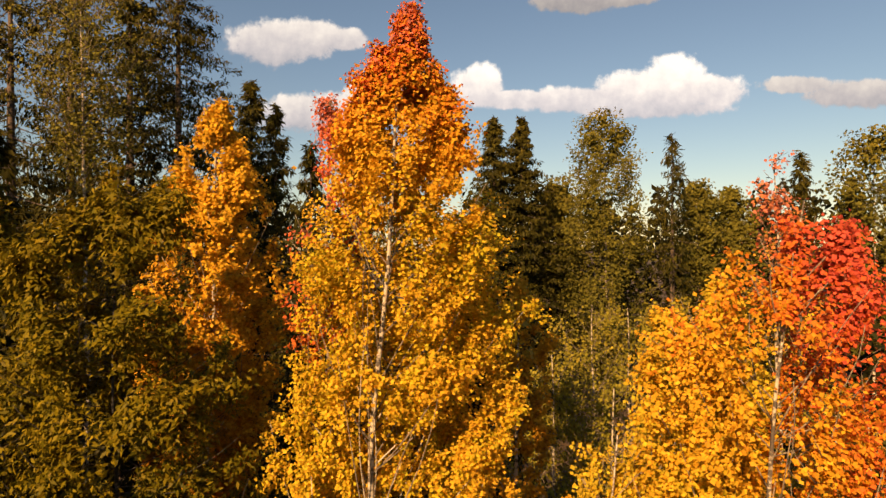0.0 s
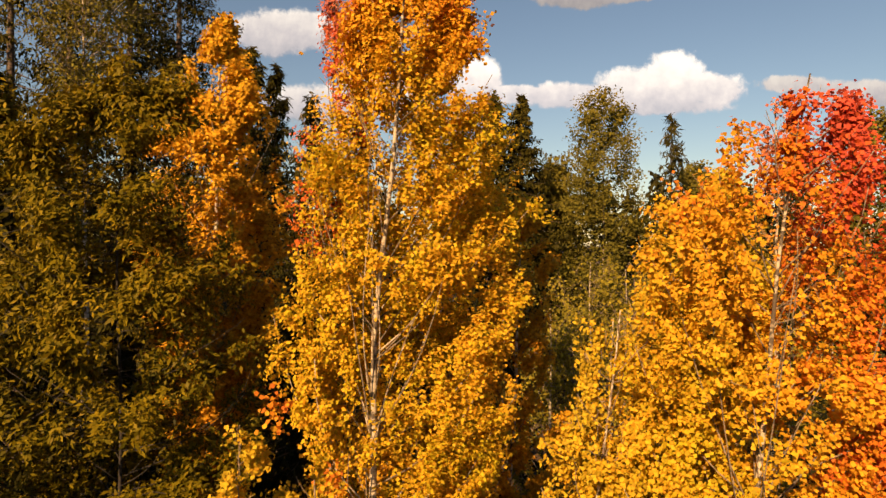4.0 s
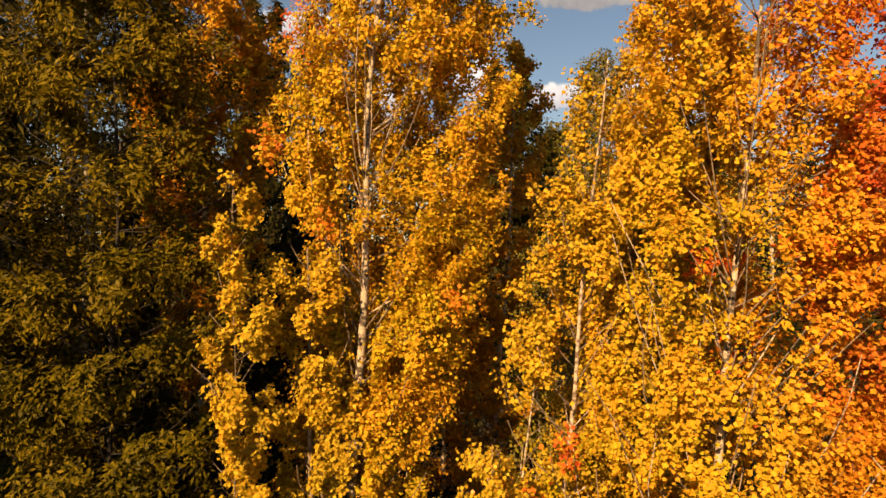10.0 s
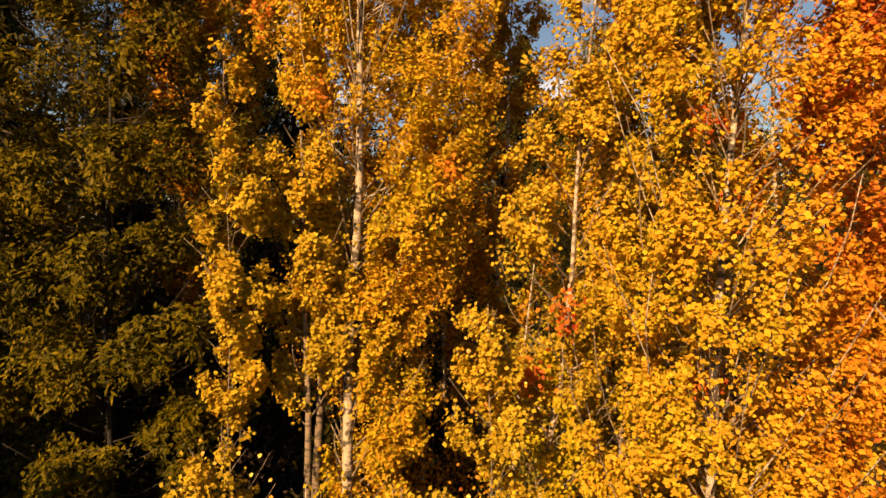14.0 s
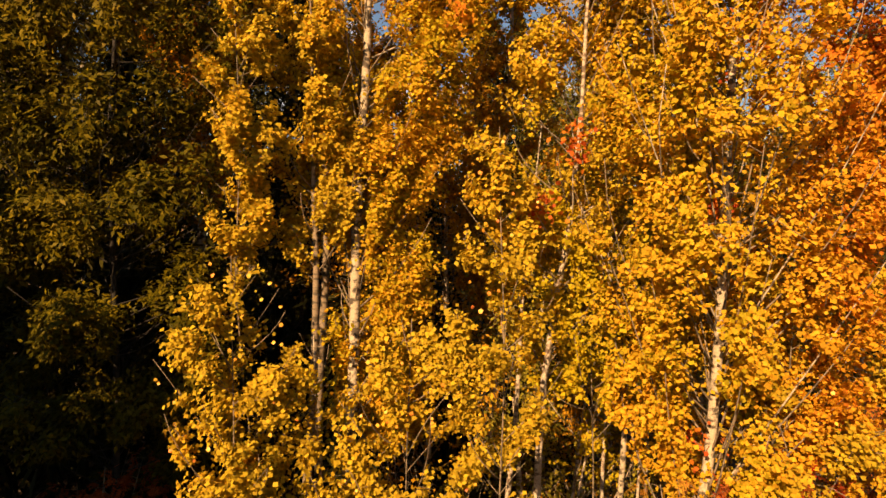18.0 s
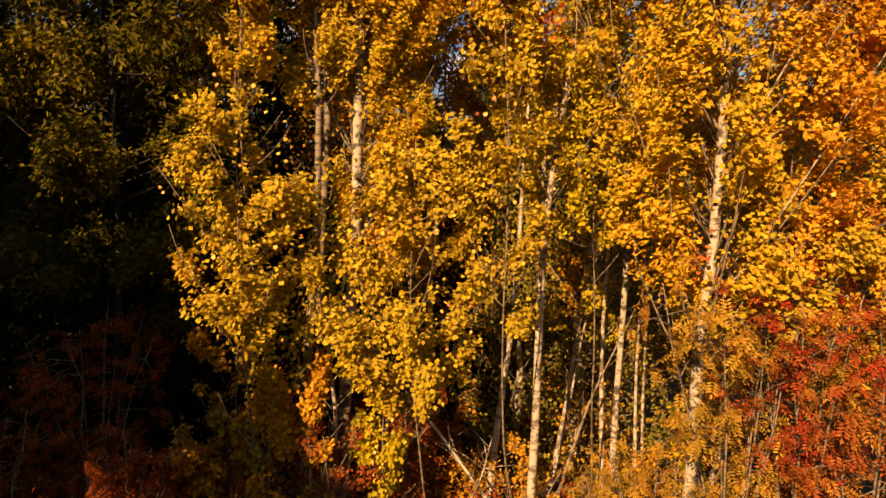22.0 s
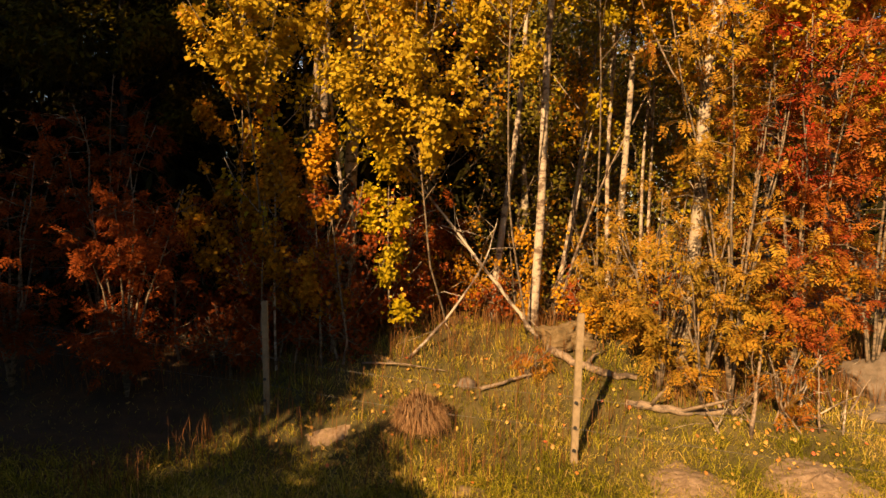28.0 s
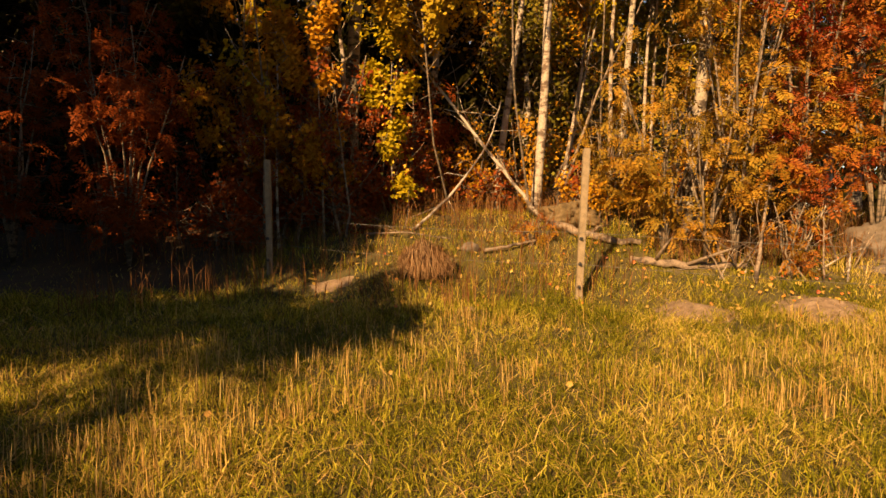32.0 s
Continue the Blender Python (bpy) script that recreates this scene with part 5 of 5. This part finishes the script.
# ---- grass, stubble, dry stalks ----
def blades(rng, at, high, wide, bend, lean=None):
    """Curved blades of two pieces: five corners each."""
    n = len(at)
    a = rng.uniform(0, 6.283, n)
    side = np.stack([np.cos(a), np.sin(a), np.zeros(n)], -1) * (wide * rng.uniform(0.6, 1.3, n))[:, None] / 2
    b = rng.uniform(0, 6.283, n)
    way = np.stack([np.cos(b), np.sin(b), np.zeros(n)], -1) * (bend * rng.uniform(0.2, 1.4, n))[:, None]
    if lean is not None:
        way += lean
    h = high * rng.uniform(0.5, 1.3, n)
    up = np.array([0, 0, 1.0])
    m = at + way * (h * 0.35)[:, None] + up * (h * 0.6)[:, None]
    t = at + way * h[:, None] + up * (h * (1 - 0.25 * np.minimum(np.linalg.norm(way, axis=1), 1.5)))[:, None]
    return np.stack([at - side, at + side, m + side * 0.75, t, m - side * 0.75], 1).reshape(-1, 3)


def spots(rng, n, x0, x1, y0, y1, fan=0.0):
    y = rng.uniform(y0, y1, n)
    if fan:
        x = rng.uniform(-1, 1, n) * (fan * y + 0.7)
        x = np.clip(x, x0, x1)
    else:
        x = rng.uniform(x0, x1, n)
    return np.stack([x, y, rise_at(x, y) - 0.01], -1)


rng = np.random.RandomState(3)
def clumps(rng, n, each, wide, *area):
    """Blades in tufts, each leaning out from its tuft's middle."""
    centre = spots(rng, n, *area)
    who = np.repeat(np.arange(n), each)
    off = rng.normal(size=(len(who), 2)) * wide
    p = centre[who].copy()
    p[:, :2] += off
    p[:, 2] = rise_at(p[:, 0], p[:, 1]) - 0.01
    return p, np.concatenate([off / wide * 0.3, np.zeros((len(who), 1))], 1)


p, lean = clumps(rng, 3600, 11, 0.032, -6, 6, 1.5, 4.8, 0.8)
v1 = blades(rng, p, 0.085, 0.0052, 0.6, lean)
p, lean = clumps(rng, 3100, 16, 0.05, -6, 6.5, 4.3, 8.6, 0.8)
bare = np.zeros(len(p), bool)
for mx, my, mr in ((2.15, 4.75, 0.34), (3.25, 4.7, 0.45), (-1.1, 5.5, 0.35)):
    bare |= np.hypot(p[:, 0] - mx, p[:, 1] - my) < mr * rng.uniform(0.65, 1.15, len(p))
bare |= (p[:, 0] < -2.3 + rng.normal(size=len(p)) * 0.25) & (p[:, 1] > 5.1)      # no grass under the trees in the shade, only the darkened litter
p, lean = p[~bare], lean[~bare]
v2 = blades(rng, p, 0.085, 0.006, 1.1, lean)
p = spots(rng, 10000, -6, 6, 1.5, 8.0, 0.8)
v1 = np.concatenate([v1, blades(rng, p, 0.06, 0.006, 1.2)])
# taller tufts
p, lean = clumps(rng, 200, 24, 0.045, -4, 5.5, 4.2, 7.4, 0.8)
clear = (p[:, 0] > -2.3) | (p[:, 1] < 4.8)
for mx, my, mr in ((2.15, 4.75, 0.45), (3.25, 4.7, 0.55), (-1.1, 5.5, 0.45)):
    clear &= np.hypot(p[:, 0] - mx, p[:, 1] + 0.2 - my) > mr
v1 = np.concatenate([v1, blades(rng, p[clear], 0.17, 0.006, 0.8, lean[clear])])
# cut blades lying every way
p = spots(rng, 26000, -6, 6, 1.5, 5.4, 0.8)
p[:, 2] += rng.uniform(0.005, 0.045, len(p))
way = rng.normal(size=(len(p), 3)) * np.array([1.6, 1.6, 0.0])
v3 = blades(rng, p, 0.06, 0.006, 0.8, way)
p = spots(rng, 6000, -9, 9, -5.0, 1.2)
v3 = np.concatenate([v3, blades(rng, p, 0.1, 0.012, 0.9)])
# the mown field goes on to the sides and behind
side = np.random.RandomState(33)
p = np.concatenate([spots(side, 46000, -6.5, 6.5, -4.0, 1.55), spots(side, 8000, 2.6, 6.5, 1.5, 4.4), spots(side, 6000, -6.5, -2.6, 1.5, 4.0)])
p = p[(p[:, 1] < 1.5) | (np.abs(p[:, 0]) > 0.8 * p[:, 1] + 0.6)]
v3 = np.concatenate([v3, blades(side, p, 0.085, 0.011, 0.9)])
tagged(part("grass", blade_mesh("grass", np.concatenate([v1, v2, v3])), grass_blade), "short green and straw-coloured autumn grass", "grass", kind="stuff")
# stubble in tufts along rows
tuft = np.concatenate([spots(rng, 1000, -5, 5, 1.4, 4.4, 0.8), spots(rng, 300, -3, 3, 1.4, 2.8, 0.8)])
tuft = tuft[lumps(tuft, 3.0, 4) > -0.2]
who = np.repeat(np.arange(len(tuft)), 6)
p = tuft[who] + rng.normal(size=(len(who), 3)) * np.array([0.035, 0.03, 0])
p[:, 2] = rise_at(p[:, 0], p[:, 1]) - 0.01
# cut straws lying between the tufts
q = spots(rng, 7000, -6, 6, 1.4, 4.8, 0.8)
q[:, 2] += rng.uniform(0.01, 0.05, len(q))
lying = blades(rng, q, 0.07, 0.0048, 0.3, rng.normal(size=(len(q), 3)) * np.array([1.9, 1.9, 0.0]))
tagged(part("stubble", blade_mesh("stubble", np.concatenate([blades(rng, p, 0.145, 0.005, 0.12), lying])), straw), "upright cut straw stubble in tufts", "stubble", kind="stuff")
# tall dry stalks along the foot of the wood
p = np.concatenate([spots(rng, 2600, -5, 5.5, 6.6, 9.0), spots(rng, 80, -3.1, -2.4, 4.3, 4.8), spots(rng, 700, -2.5, 2.0, 4.9, 6.6), spots(rng, 1900, 2.3, 5.2, 5.75, 7.2), np.array([on(a, b, -0.01) for a, b in np.random.RandomState(5).normal(size=(130, 2)) * (0.45, 0.3) + (0.2, 4.9)]), spots(rng, 700, -2.5, 1.6, 6.6, 8.0)])
tagged(part("dry_stalks", blade_mesh("dry_stalks", blades(rng, p, 0.36, 0.007, 0.3)), dry_stalk), "thin brown dry weed stalks", "weeds", kind="stuff")
# pale hay tussock
n = 4200
a, q = rng.uniform(0, 6.283, n), rng.uniform(0, 1, n) ** 0.7
round_ = np.stack([np.cos(a), np.sin(a), np.zeros(n)], -1)
root = np.array(on(-0.18, 5.5)) + round_ * (q * 0.11)[:, None]
tall = (0.30 - 0.11 * q ** 2) * rng.uniform(0.7, 1.08, n) * (1 + 0.14 * np.sin(a * 3 + 1) + 0.1 * np.sin(a * 7))
mid = root + round_ * (q * 0.13)[:, None] + np.array([0, 0, 1]) * tall[:, None] + rng.normal(size=(n, 3)) * 0.03
end = mid + round_ * rng.uniform(0.02, 0.13, n)[:, None] + np.array([0.05, -0.02, -1]) * (tall * rng.uniform(0.1, 0.85, n))[:, None] + rng.normal(size=(n, 3)) * 0.03
edge = np.stack([-np.sin(a), np.cos(a), np.zeros(n)], -1) * rng.uniform(0.0025, 0.005, n)[:, None]
strands = np.stack([root - edge, root + edge, mid + edge, end, mid - edge], 1).reshape(-1, 3)
tagged(part("hay_tussock", blade_mesh("hay_tussock", strands), hay), "pale dry tussock of bent-over hay", "tussock")

# fallen leaves on the grass
leaf_bm = bmesh.new()
leaf_bm.faces.new([leaf_bm.verts.new((x * 0.055, y * 0.06 - 0.03, z * 0.05)) for x, y, z in ROUND.tolist()])
leaf_me = bpy.data.meshes.new("leaf")
leaf_bm.to_mesh(leaf_me)
leaf_bm.free()
leaf_me.materials.append(single_leaf("fallen_leaf", [(0.0, (0.5, 0.32, 0.08)), (0.45, (0.55, 0.33, 0.04)), (0.7, (0.42, 0.22, 0.05)), (0.88, ORANGE), (0.95, RED), (1.0, (0.30, 0.12, 0.05))]))
for q in np.concatenate([spots(rng, 60, -4, 5, 2.2, 7.2, 0.75), spots(rng, 45, 2.9, 4.3, 4.9, 5.6), spots(rng, 40, -1.6, -0.3, 4.9, 6.0), spots(rng, 90, -1.0, 3.2, 4.6, 6.8)]):
    ob = part("leaf", leaf_me, None, ground)
    ob.matrix_world = pose(q[0], q[1], q[2] + 0.05, rng.uniform(15, 60), rng.uniform(-25, 25), rng.uniform(-40, 40)) @ Matrix.Scale(rng.uniform(0.4, 0.8), 4)

# single larger leaves that stand out on the young trees
big_me = leaf_me.copy()
big_me.materials.clear()
big_me.materials.append(single_leaf("large_aspen_leaf", [(0.0, LIME), (0.3, YELLOW), (0.7, GOLD), (0.95, ORANGE), (1.0, RED)]))
for x, y, base, top, prof, tree in YOUNG[:6]:
    for i in range(46):
        u = rng.uniform(0.05, 0.98)
        r = float(np.interp(u, np.linspace(0, 1, len(prof)), prof)) * rng.uniform(0.5, 1.0)
        a = rng.uniform(math.pi, 2 * math.pi)
        ob = part("leaf", big_me, None, tree)
        ob.matrix_basis = Matrix.Translation(-tree.location) @ pose(x + r * math.cos(a), y + 0.6 * r * math.sin(a), base + (top - base) * u, rng.uniform(40, 120), rng.uniform(-40, 40), rng.uniform(-50, 50)) @ Matrix.Scale(rng.uniform(0.55, 0.95), 4)
